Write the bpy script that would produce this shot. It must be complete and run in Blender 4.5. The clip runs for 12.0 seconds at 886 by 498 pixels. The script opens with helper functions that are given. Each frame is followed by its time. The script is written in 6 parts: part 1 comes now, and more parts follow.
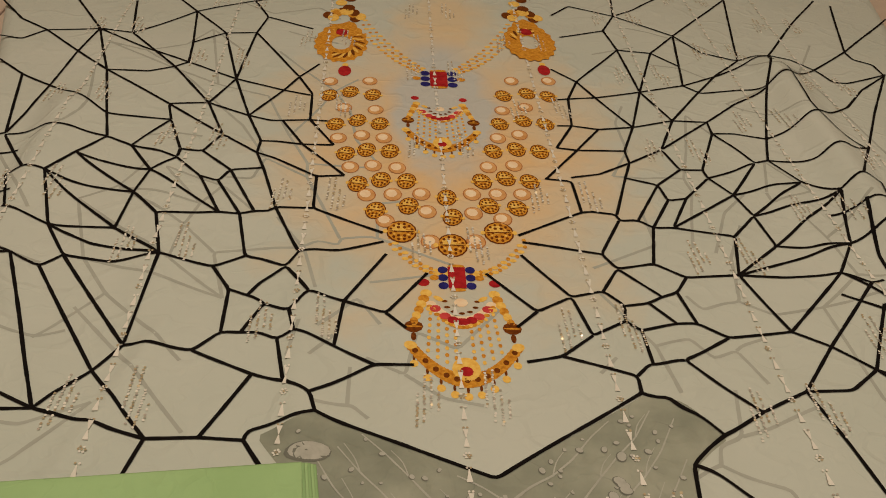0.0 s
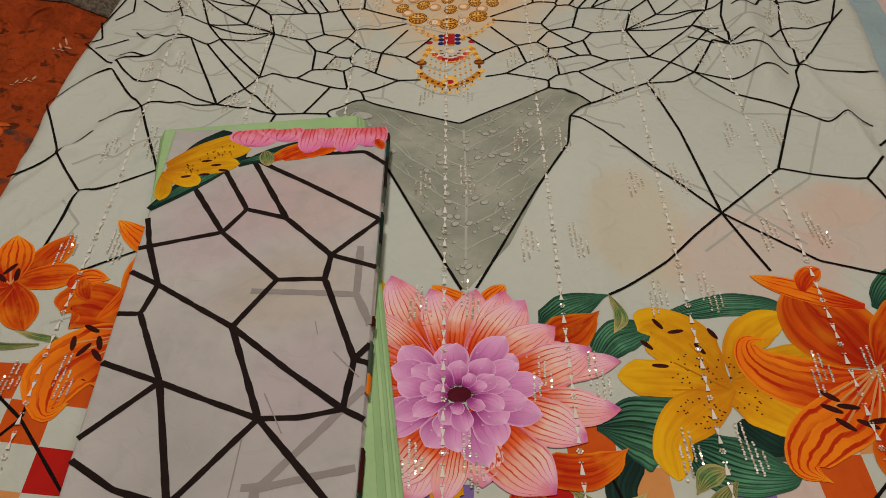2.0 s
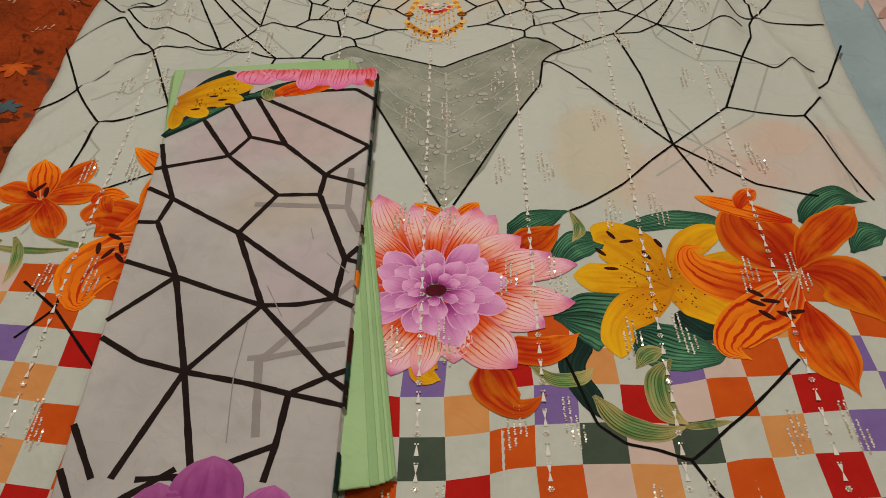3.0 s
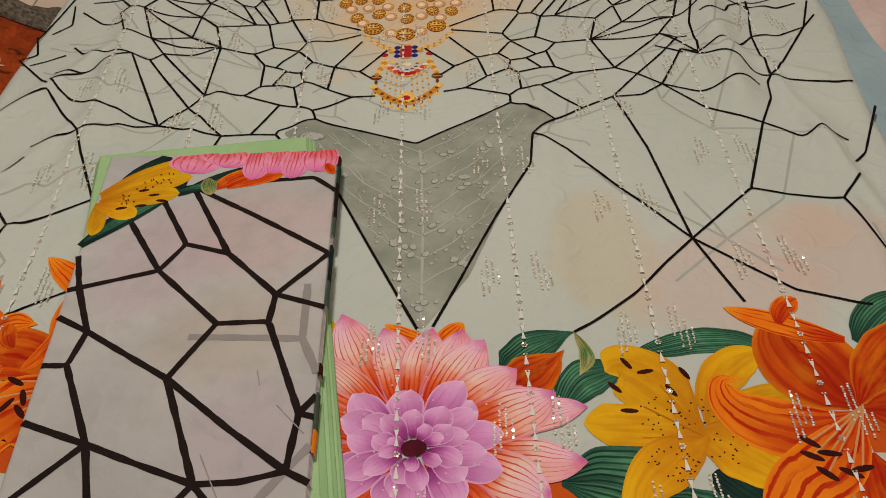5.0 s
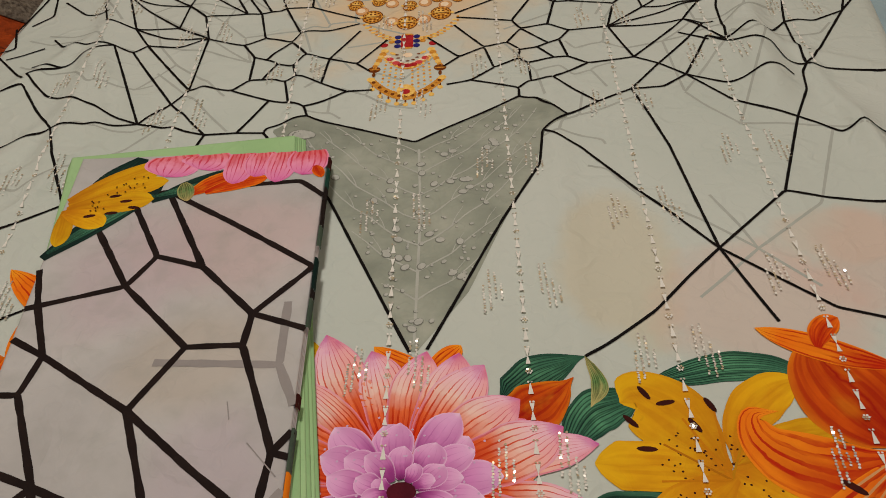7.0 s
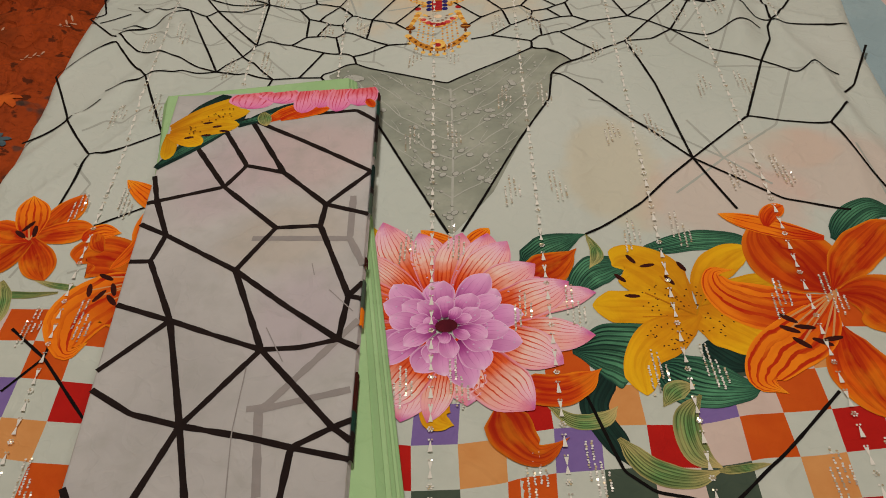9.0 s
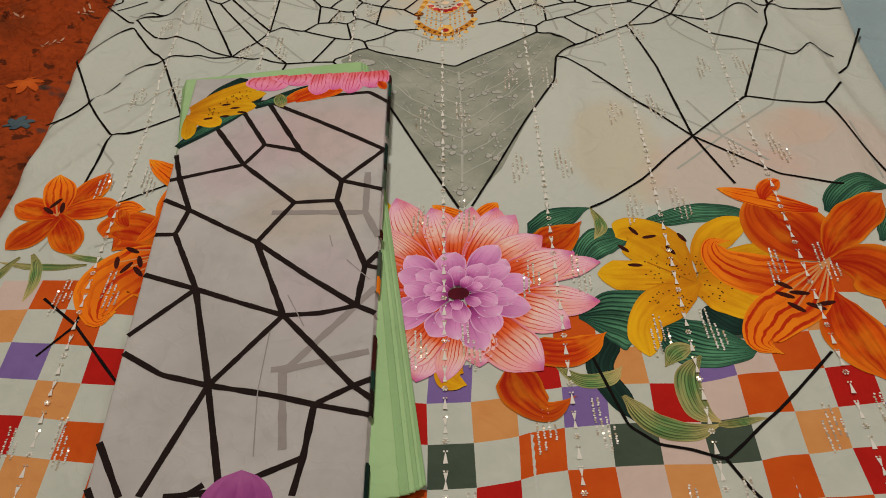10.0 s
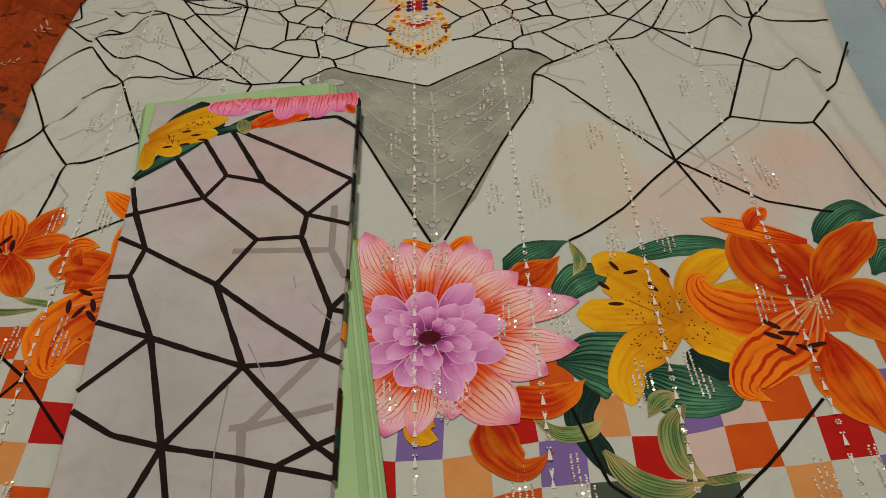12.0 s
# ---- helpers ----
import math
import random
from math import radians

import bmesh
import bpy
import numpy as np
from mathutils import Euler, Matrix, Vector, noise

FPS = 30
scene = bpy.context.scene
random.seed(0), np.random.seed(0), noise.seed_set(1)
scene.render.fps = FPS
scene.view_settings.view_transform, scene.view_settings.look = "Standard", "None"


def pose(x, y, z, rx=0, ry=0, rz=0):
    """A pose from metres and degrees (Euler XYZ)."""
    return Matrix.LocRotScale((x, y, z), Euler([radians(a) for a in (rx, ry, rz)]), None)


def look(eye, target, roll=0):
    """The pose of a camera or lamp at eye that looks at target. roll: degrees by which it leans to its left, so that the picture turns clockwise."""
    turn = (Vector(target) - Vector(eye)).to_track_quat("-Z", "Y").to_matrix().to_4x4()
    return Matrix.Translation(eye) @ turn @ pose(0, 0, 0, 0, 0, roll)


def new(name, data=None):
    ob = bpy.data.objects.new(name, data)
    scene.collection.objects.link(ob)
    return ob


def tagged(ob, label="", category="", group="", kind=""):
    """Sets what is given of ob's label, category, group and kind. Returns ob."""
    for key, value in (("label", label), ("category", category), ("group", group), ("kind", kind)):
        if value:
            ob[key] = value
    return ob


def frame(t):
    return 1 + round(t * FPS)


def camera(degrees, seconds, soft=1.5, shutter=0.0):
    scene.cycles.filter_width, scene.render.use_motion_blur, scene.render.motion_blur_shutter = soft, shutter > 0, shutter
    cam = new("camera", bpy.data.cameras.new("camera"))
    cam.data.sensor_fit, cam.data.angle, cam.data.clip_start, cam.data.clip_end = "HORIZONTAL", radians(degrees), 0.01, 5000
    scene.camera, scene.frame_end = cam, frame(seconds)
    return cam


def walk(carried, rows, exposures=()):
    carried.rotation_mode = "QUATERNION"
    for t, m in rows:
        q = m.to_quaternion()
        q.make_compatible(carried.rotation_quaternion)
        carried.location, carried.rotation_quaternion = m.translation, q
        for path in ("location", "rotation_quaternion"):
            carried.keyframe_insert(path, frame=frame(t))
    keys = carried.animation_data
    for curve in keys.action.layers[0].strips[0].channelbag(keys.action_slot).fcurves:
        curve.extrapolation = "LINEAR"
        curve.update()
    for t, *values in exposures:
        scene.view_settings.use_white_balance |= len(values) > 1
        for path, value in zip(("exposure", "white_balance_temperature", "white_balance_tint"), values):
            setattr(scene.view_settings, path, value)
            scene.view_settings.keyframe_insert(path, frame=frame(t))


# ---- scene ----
cam = camera(53.02, 12.0, soft=0.95)
PATH = [
    (0, -0.0954, 0.0253, 0.5559, 53.76, 4.42, -4.86),
    (0.5, -0.1073, -0.0430, 0.7949, 41.83, 3.68, -4.39),
    (1, -0.0973, -0.2444, 0.8240, 43.30, 4.76, -3.33),
    (1.5, -0.0366, -0.4388, 0.7411, 48.67, -2.31, 1.92),
    (2, 0.0146, -0.6217, 0.7410, 48.08, -2.67, 2.58),
    (2.5, 0.0491, -0.7411, 0.7652, 46.92, -2.44, 2.57),
    (2.7, 0.0451, -0.7795, 0.7750, 46.74, -2.17, 2.49),
    (4.3, 0.0172, -0.7830, 0.7768, 48.12, -2.29, 0.26),
    (4.5, 0.0219, -0.7293, 0.7672, 48.05, -2.39, 0.04),
    (5, 0.0399, -0.5366, 0.7278, 47.56, -2.43, 0.59),
    (5.5, 0.0349, -0.4406, 0.6701, 46.18, -1.97, 1.26),
    (6, 0.0551, -0.4450, 0.6522, 43.90, -4.48, 2.86),
    (6.5, 0.0644, -0.4523, 0.6606, 45.19, -4.11, 2.82),
    (6.7, 0.0713, -0.4423, 0.6658, 46.65, -4.07, 2.75),
    (8.3, 0.0439, -0.5424, 0.7288, 47.33, -3.97, 2.87),
    (8.5, 0.0445, -0.5990, 0.7424, 47.34, -4.18, 3.02),
    (9, 0.0416, -0.7086, 0.7571, 46.99, -4.65, 3.38),
    (9.5, 0.0369, -0.7563, 0.7772, 46.73, -4.89, 3.36),
    (10, 0.0278, -0.7657, 0.7724, 46.68, -4.83, 3.39),
    (10.5, 0.0264, -0.7441, 0.7523, 46.25, -4.61, 3.50),
    (11, 0.0386, -0.6850, 0.7540, 46.15, -5.36, 3.41),
    (11.5, 0.0413, -0.6726, 0.7605, 46.12, -5.48, 2.70),
    (12, 0.0494, -0.6833, 0.7725, 46.01, -4.93, 2.42),
]
walk(cam, [(t, pose(x, y, z, rx, 0, rz) @ pose(0, 0, 0, 0, 0, roll)) for t, x, y, z, rx, roll, rz in PATH],
     [(0.0, -0.15, 7000, 10), (0.4, -0.10, 6200, 10), (1.0, -0.06, 6000, 10), (2.0, -0.12, 5950, 10), (2.6, -0.02, 5950, 9), (4.5, 0.0, 5900, 9), (5.3, 0.0, 5900, 9), (6.0, -0.09, 5900, 9), (6.7, -0.05, 5900, 9), (8.5, -0.03, 5900, 9), (10.2, -0.03, 5900, 9), (11.0, -0.08, 5900, 9), (12.0, -0.11, 5900, 9)])

# ---------------------------------------------------------------- light
world = bpy.data.worlds.new("world")
scene.world = world
world.use_nodes = True
world.node_tree.nodes["Background"].inputs[0].default_value = (1.0, 0.85, 0.66, 1)
world.node_tree.nodes["Background"].inputs[1].default_value = 0.05


def area_lamp(name, at, target, size, watts, colour):
    lamp = bpy.data.lights.new(name, "AREA")
    lamp.shape, lamp.size, lamp.energy, lamp.color = "DISK", size, watts, colour
    ob = new(name, lamp)
    ob.matrix_world = look(at, target)
    return ob


area_lamp("ceiling_lamp_light", (-0.20, 0.50, 2.55), (0.0, 0.4, 0), 0.40, 35, (1.0, 0.86, 0.71))
# added weaker light, no known lamp there: fills and makes the sequins sparkle
area_lamp("added_sparkle_light", (1.3, -0.9, 2.5), (0, 0.1, 0), 0.5, 9, (1.0, 0.88, 0.74))


# ---------------------------------------------------------------- materials
def lin(r, g, b):
    """Linear colour from 0 to 255 values."""
    return tuple(((c / 255) / 12.92 if c / 255 <= 0.04045 else ((c / 255 + 0.055) / 1.055) ** 2.4) for c in (r, g, b)) + (1,)


class Nodes:
    def __init__(self, name, rough=0.8, metal=0.0):
        self.mat = bpy.data.materials.new(name)
        self.mat.use_nodes = True
        self.nt = self.mat.node_tree
        self.bsdf = self.nt.nodes["Principled BSDF"]
        self.bsdf.inputs["Roughness"].default_value = rough
        self.bsdf.inputs["Metallic"].default_value = metal
        self.bsdf.inputs["Specular IOR Level"].default_value = 0.12
        self.co = self.nt.nodes.new("ShaderNodeTexCoord")

    def link(self, a, b):
        self.nt.links.new(a, b)

    def noise(self, scale, detail=4, vec=None, rough=0.55):
        n = self.nt.nodes.new("ShaderNodeTexNoise")
        n.inputs["Scale"].default_value, n.inputs["Detail"].default_value, n.inputs["Roughness"].default_value = scale, detail, rough
        self.link(vec if vec else self.co.outputs["Object"], n.inputs["Vector"])
        return n.outputs["Fac"]

    def math(self, op, a, b=None):
        n = self.nt.nodes.new("ShaderNodeMath")
        n.operation = op
        for i, v in enumerate((a, b)):
            if v is None:
                continue
            if isinstance(v, (int, float)):
                n.inputs[i].default_value = v
            else:
                self.link(v, n.inputs[i])
        return n.outputs[0]

    def ramp(self, fac, stops, mode="LINEAR"):
        n = self.nt.nodes.new("ShaderNodeValToRGB")
        n.color_ramp.interpolation = mode
        while len(n.color_ramp.elements) < len(stops):
            n.color_ramp.elements.new(0.5)
        for e, (p, c) in zip(n.color_ramp.elements, stops):
            e.position, e.color = p, c
        self.link(fac, n.inputs[0])
        return n.outputs[0]

    def mix(self, fac, a, b, mode="MIX"):
        n = self.nt.nodes.new("ShaderNodeMix")
        n.data_type, n.blend_type = "RGBA", mode
        if isinstance(fac, (int, float)):
            n.inputs[0].default_value = fac
        else:
            self.link(fac, n.inputs[0])
        for i, v in ((6, a), (7, b)):
            if isinstance(v, tuple):
                n.inputs[i].default_value = v
            else:
                self.link(v, n.inputs[i])
        return n.outputs[2]

    def colour(self, c):
        if isinstance(c, tuple):
            self.bsdf.inputs["Base Color"].default_value = c
        else:
            self.link(c, self.bsdf.inputs["Base Color"])

    def bump(self, height, strength=0.3, distance=0.002):
        n = self.nt.nodes.new("ShaderNodeBump")
        n.inputs["Strength"].default_value, n.inputs["Distance"].default_value = strength, distance
        self.link(height, n.inputs["Height"])
        self.link(n.outputs[0], self.bsdf.inputs["Normal"])

    def weave(self, strength=0.35):
        """Fine cloth grain over soft creases."""
        fine = self.noise(1400, 2)
        soft = self.noise(9, 4, rough=0.5)
        crease = self.math("MINIMUM", self.math("ABSOLUTE", self.math("SUBTRACT", self.noise(11, 2), 0.5)), 0.045)
        thin = self.math("MINIMUM", self.math("ABSOLUTE", self.math("SUBTRACT", self.noise(23, 2), 0.5)), 0.03)
        h = self.math("ADD", self.math("MULTIPLY", fine, 0.016), self.math("MULTIPLY", soft, 1.0))
        h = self.math("SUBTRACT", h, self.math("ADD", self.math("MULTIPLY", crease, 7.0), self.math("MULTIPLY", thin, 3.0)))
        self.bump(h, strength, 0.006)


BLACK = (0.0, 0.0, 0.0, 1)
WHITE = (1.0, 1.0, 1.0, 1)


def spot(m, x, y, rx, ry, soft):
    """A soft-edged printed blot: 1 inside, 0 outside."""
    sep = m.nt.nodes.new("ShaderNodeSeparateXYZ")
    m.link(m.co.outputs["Object"], sep.inputs[0])
    dx = m.math("DIVIDE", m.math("SUBTRACT", sep.outputs[0], x), rx)
    dy = m.math("DIVIDE", m.math("SUBTRACT", sep.outputs[1], y), ry)
    d = m.math("SQRT", m.math("ADD", m.math("MULTIPLY", dx, dx), m.math("MULTIPLY", dy, dy)))
    d = m.math("ADD", d, m.math("MULTIPLY", m.math("SUBTRACT", m.noise(11, 5), 0.5), 0.95))
    return m.ramp(d, [(1 - soft, WHITE), (1.0, BLACK)])


def cloth_white():
    m = Nodes("printed_cotton", 0.85)
    base = m.ramp(m.noise(3.0, 5), [(0.3, lin(197, 205, 196)), (0.7, lin(208, 213, 205))])
    # printed warm glow round the necklace, and the under layer's flowers that show through
    base = m.mix(m.math("MULTIPLY", spot(m, -0.015, 1.02, 0.26, 0.40, 0.7), 0.78), base, lin(240, 194, 128))
    base = m.mix(m.math("MULTIPLY", spot(m, -0.018, 1.12, 0.085, 0.22, 0.35), 0.9), base, lin(196, 202, 202))
    base = m.mix(m.math("MULTIPLY", spot(m, 0.0, 1.42, 0.10, 0.12, 0.6), 0.5), base, lin(240, 200, 140))
    for x, y, rx, ry, c, f in ((0.22, 0.24, 0.075, 0.13, (214, 190, 140), 0.55), (0.36, 0.18, 0.12, 0.10, (222, 176, 160), 0.6),
                               (0.52, 0.22, 0.12, 0.10, (222, 176, 160), 0.6), (0.46, 0.27, 0.08, 0.05, (224, 186, 160), 0.5),
                               (-0.12, 0.10, 0.06, 0.05, (226, 196, 190), 0.45)):
        base = m.mix(m.math("MULTIPLY", spot(m, x, y, rx, ry, 0.3), f * 0.55), base, lin(*c))
    m.colour(base)
    m.weave(0.5)
    m.bsdf.inputs["Sheen Weight"].default_value = 0.15
    return m.mat


def plain_print(name, c, c2=None, rough=0.8, scale=30, weave=0.35):
    m = Nodes(name, rough)
    c2 = c2 or tuple(min(255, int(v * 0.86)) for v in c)
    m.colour(m.ramp(m.noise(scale, 5), [(0.3, lin(*c)), (0.72, lin(*c2))]))
    m.weave(weave)
    return m.mat


def petal_print(name, base, mid, tip, streak, freq=9.0, amount=0.6, edge=None, rib=0.0, at=(0.02, 0.45, 0.95)):
    """Printed petal: colour runs from base to tip, with fine streaks along its length."""
    m = Nodes(name, 0.75)
    sep = m.nt.nodes.new("ShaderNodeSeparateXYZ")
    m.link(m.co.outputs["UV"], sep.inputs[0])
    u, v = sep.outputs[0], sep.outputs[1]
    info = m.nt.nodes.new("ShaderNodeObjectInfo")
    vv = m.math("ADD", v, m.math("MULTIPLY", m.math("SUBTRACT", m.noise(45, 4), 0.5), 0.35))
    col = m.ramp(vv, list(zip(at, (lin(*base), lin(*mid), lin(*tip)))))
    comb = m.nt.nodes.new("ShaderNodeCombineXYZ")
    m.link(m.math("MULTIPLY", u, freq), comb.inputs[0])
    m.link(m.math("MULTIPLY", v, 1.1), comb.inputs[1])
    m.link(m.math("MULTIPLY", info.outputs["Random"], 40.0), comb.inputs[2])
    s = m.noise(1.0, 3, comb.outputs[0])
    s = m.ramp(s, [(0.44, BLACK), (0.60, WHITE)])
    sway = m.math("MULTIPLY", m.math("SUBTRACT", m.noise(18, 2), 0.5), 1.1)
    line = m.math("ABSOLUTE", m.math("SINE", m.math("ADD", m.math("MULTIPLY", u, math.pi * freq * 0.62), sway)))
    line = m.math("ADD", line, m.math("MULTIPLY", m.math("SUBTRACT", v, 0.5), 0.55))
    line = m.ramp(line, [(0.36, WHITE), (0.60, BLACK)])
    s = m.math("MAXIMUM", m.math("MULTIPLY", s, 0.7), m.math("MULTIPLY", line, m.math("ADD", m.math("MULTIPLY", s, 0.25), 0.75)))
    fade = m.ramp(v, [(0.0, WHITE), (0.75, (0.85, 0.85, 0.85, 1)), (1.0, BLACK)])
    s = m.math("MULTIPLY", m.math("MULTIPLY", s, fade), amount)
    col = m.mix(s, col, lin(*streak))
    if rib:
        r = m.ramp(m.math("ABSOLUTE", m.math("SUBTRACT", m.math("ADD", u, m.math("MULTIPLY", m.math("SUBTRACT", m.noise(25, 3), 0.5), 0.25)), 0.5)), [(0.0, WHITE), (0.03, lin(170, 170, 170)), (0.26, BLACK)])
        col = m.mix(m.math("MULTIPLY", r, rib), col, lin(*streak))
    if edge:
        rim = m.ramp(m.math("ABSOLUTE", m.math("SUBTRACT", u, 0.5)), [(0.40, BLACK), (0.5, WHITE)])
        col = m.mix(m.math("MULTIPLY", rim, 0.7), col, lin(*edge))
    comb2 = m.nt.nodes.new("ShaderNodeCombineXYZ")
    m.link(m.math("MULTIPLY", u, 2.6), comb2.inputs[0])
    m.link(m.math("MULTIPLY", v, 2.2), comb2.inputs[1])
    m.link(m.math("MULTIPLY", info.outputs["Random"], 90.0), comb2.inputs[2])
    cloudy = m.noise(1.0, 3, comb2.outputs[0])
    col = m.mix(m.math("MULTIPLY", m.ramp(cloudy, [(0.48, BLACK), (0.66, WHITE)]), 0.34), col, lin(*streak))
    col = m.mix(m.math("MULTIPLY", m.ramp(cloudy, [(0.34, WHITE), (0.48, BLACK)]), 0.4), col, lin(*(edge or tip)))
    tone = m.ramp(info.outputs["Random"], [(0.0, lin(225, 225, 225)), (1.0, WHITE)])
    col = m.mix(1.0, col, tone, "MULTIPLY")
    m.colour(col)
    m.weave(0.3)
    return m.mat


def lined_petal(name, body, lines, edge, count=12, thick=(0.55, 0.12), amount=0.9):
    """Printed petal with crisp dark lines that thin out from base to tip, and a tinted rim."""
    m = Nodes(name, 0.75)
    sep = m.nt.nodes.new("ShaderNodeSeparateXYZ")
    m.link(m.co.outputs["UV"], sep.inputs[0])
    u, v = sep.outputs[0], sep.outputs[1]
    info = m.nt.nodes.new("ShaderNodeObjectInfo")
    spread_v = m.math("ADD", v, m.math("MULTIPLY", m.math("SUBTRACT", m.noise(60, 3), 0.5), 0.22))
    col = m.ramp(spread_v, [(p, lin(*c)) for p, c in body])
    # each petal is lighter on one half
    half = m.math("ADD", m.math("MULTIPLY", u, 1.0), m.math("MULTIPLY", m.math("SUBTRACT", info.outputs["Random"], 0.5), 0.5))
    col = m.mix(m.math("MULTIPLY", m.ramp(half, [(0.30, WHITE), (0.62, BLACK)]), 0.30), col, lin(*body[1][1]))
    sway = m.math("MULTIPLY", m.math("SUBTRACT", m.noise(30, 3), 0.5), 3.4)
    phase = m.math("ADD", m.math("MULTIPLY", u, math.pi * count), m.math("ADD", sway, m.math("MULTIPLY", info.outputs["Random"], 6.0)))
    wave = m.math("ABSOLUTE", m.math("SINE", phase))
    limit = m.ramp(v, [(0.15, (thick[0],) * 3 + (1,)), (0.92, (thick[1],) * 3 + (1,))])
    gap = m.math("ADD", m.math("SUBTRACT", wave, limit), 0.5)
    mask = m.ramp(gap, [(0.42, WHITE), (0.58, BLACK)])
    along = m.nt.nodes.new("ShaderNodeCombineXYZ")
    m.link(m.math("MULTIPLY", u, count * 0.9), along.inputs[0])
    m.link(m.math("MULTIPLY", v, 2.4), along.inputs[1])
    m.link(m.math("MULTIPLY", info.outputs["Random"], 70.0), along.inputs[2])
    broken = m.ramp(m.noise(1.0, 3, along.outputs[0]), [(0.36, (0.12, 0.12, 0.12, 1)), (0.56, WHITE)])
    wash = m.ramp(m.noise(0.55, 3, along.outputs[0]), [(0.40, WHITE), (0.58, BLACK)])
    fade = m.ramp(v, [(0.30, WHITE), (0.75, BLACK)])
    col = m.mix(m.math("MULTIPLY", m.math("MULTIPLY", wash, fade), 0.5), col, lin(*lines[0][1]))
    mask = m.math("MULTIPLY", m.math("MULTIPLY", mask, broken), amount)
    col = m.mix(mask, col, m.ramp(v, [(p, lin(*c)) for p, c in lines]))
    rim = m.ramp(m.math("ABSOLUTE", m.math("SUBTRACT", u, 0.5)), [(0.43, BLACK), (0.5, WHITE)])
    col = m.mix(m.math("MULTIPLY", rim, 0.75), col, lin(*edge))
    m.colour(col)
    m.weave(0.3)
    return m.mat


def metal_mat(name, c, rough=0.18, metal=1.0):
    m = Nodes(name, rough, metal)
    m.colour(lin(*c))
    m.bsdf.inputs["Specular IOR Level"].default_value = 0.5
    return m.mat


M_CLOTH = cloth_white()
M_INK = plain_print("black_ink", (13, 10, 10), (22, 17, 16), 0.8)
M_INK_SOFT = plain_print("brown_black_ink", (30, 22, 21), (40, 30, 28), 0.85)
M_GHOST = plain_print("under_layer_ink", (182, 186, 178), (172, 176, 168), 0.9)
# grey for the under layer's lines and for the drawn crease shade
M_GHOST2 = plain_print("under_layer_and_crease_shade_grey", (158, 152, 150), (148, 143, 141), 0.9)
M_SEQUIN = metal_mat("silver_sequin", (250, 246, 236), 0.22, 0.55)
M_GOLDSEQ = metal_mat("gold_sequin", (255, 240, 206), 0.22, 0.6)
M_SATIN = plain_print("satin_thread", (240, 238, 230), (226, 223, 214), 0.45, 30, 0.1)

# necklace inks
M_GOLD = plain_print("gold_ink", (236, 172, 66), (190, 116, 30), 0.7, 260)
M_GOLD_DARK = plain_print("brown_gold_ink", (138, 72, 18), (84, 40, 8), 0.7, 300)
M_GOLD_LIGHT = plain_print("bright_gold_ink", (255, 216, 120), (236, 180, 76), 0.7, 200)
M_PEARL = plain_print("pearl_ink", (232, 182, 124), (206, 146, 88), 0.6, 90)
M_PEARL_HI = plain_print("pearl_highlight_ink", (255, 236, 206), (246, 214, 176), 0.6, 90)
M_PEARL_SHADE = plain_print("pearl_rim_ink", (196, 130, 78), (170, 104, 58), 0.6, 90)
M_RED = plain_print("ruby_ink", (196, 44, 48), (150, 22, 32), 0.6, 120)
M_ROSE = plain_print("light_ruby_ink", (222, 84, 84), (196, 56, 60), 0.6, 120)
M_BLUE = plain_print("sapphire_ink", (48, 48, 130), (30, 28, 92), 0.6, 120)

# flower inks
M_DAHLIA = lined_petal("dahlia_petal_ink", [(0.22, (224, 60, 2)), (0.42, (244, 118, 62)), (0.62, (252, 214, 202)), (0.86, (248, 196, 216)), (1.0, (210, 104, 176))],
                       [(0.25, (190, 34, 0)), (0.65, (216, 68, 12)), (0.95, (222, 110, 150))], (236, 160, 194), 9, (0.72, 0.14), 0.95)
M_DAHLIA_BACK = lined_petal("dahlia_under_petal_ink", [(0.2, (226, 66, 4)), (0.6, (248, 112, 40)), (0.9, (250, 166, 150)), (1.0, (236, 140, 180))],
                            [(0.25, (182, 30, 0)), (0.95, (216, 80, 40))], (240, 130, 110), 9, (0.8, 0.2), 0.95)
M_LILAC = lined_petal("lilac_petal_ink", [(0.0, (104, 16, 84)), (0.24, (176, 74, 154)), (0.48, (226, 144, 208)), (0.90, (240, 182, 228)), (1.0, (248, 212, 242))],
                      [(0.1, (150, 54, 132)), (0.7, (190, 98, 174)), (1.0, (226, 160, 212))], (248, 210, 240), 5, (0.5, 0.05), 0.5)
M_MAROON = plain_print("dark_heart_ink", (96, 24, 40), (70, 14, 30))
M_ORANGE = petal_print("orange_lily_ink", (206, 50, 0), (244, 102, 0), (248, 116, 4), (184, 28, 0), 9, 0.8, (255, 156, 14), 1.0)
M_STRIPE = lined_petal("striped_lily_ink", [(0.1, (216, 64, 0)), (0.45, (250, 140, 10)), (0.8, (246, 122, 2)), (1.0, (255, 170, 26))],
                       [(0.2, (184, 24, 0)), (1.0, (200, 44, 0))], (250, 146, 10), 5, (0.66, 0.34), 0.95)
M_YELLOW = petal_print("yellow_lily_ink", (212, 136, 0), (244, 180, 0), (248, 194, 4), (206, 126, 0), 5, 0.45, None, 0.4)
M_VIOLET = petal_print("violet_lily_ink", (150, 96, 158), (186, 138, 190), (206, 170, 208), (132, 78, 142), 7, 0.6)
M_BUD = petal_print("pink_bud_ink", (196, 168, 150), (206, 150, 180), (186, 110, 160), (176, 110, 156), 6, 0.5)
M_DARKBUD = petal_print("dark_violet_bud_ink", (120, 70, 124), (104, 50, 110), (150, 96, 150), (80, 36, 88), 8, 0.7)
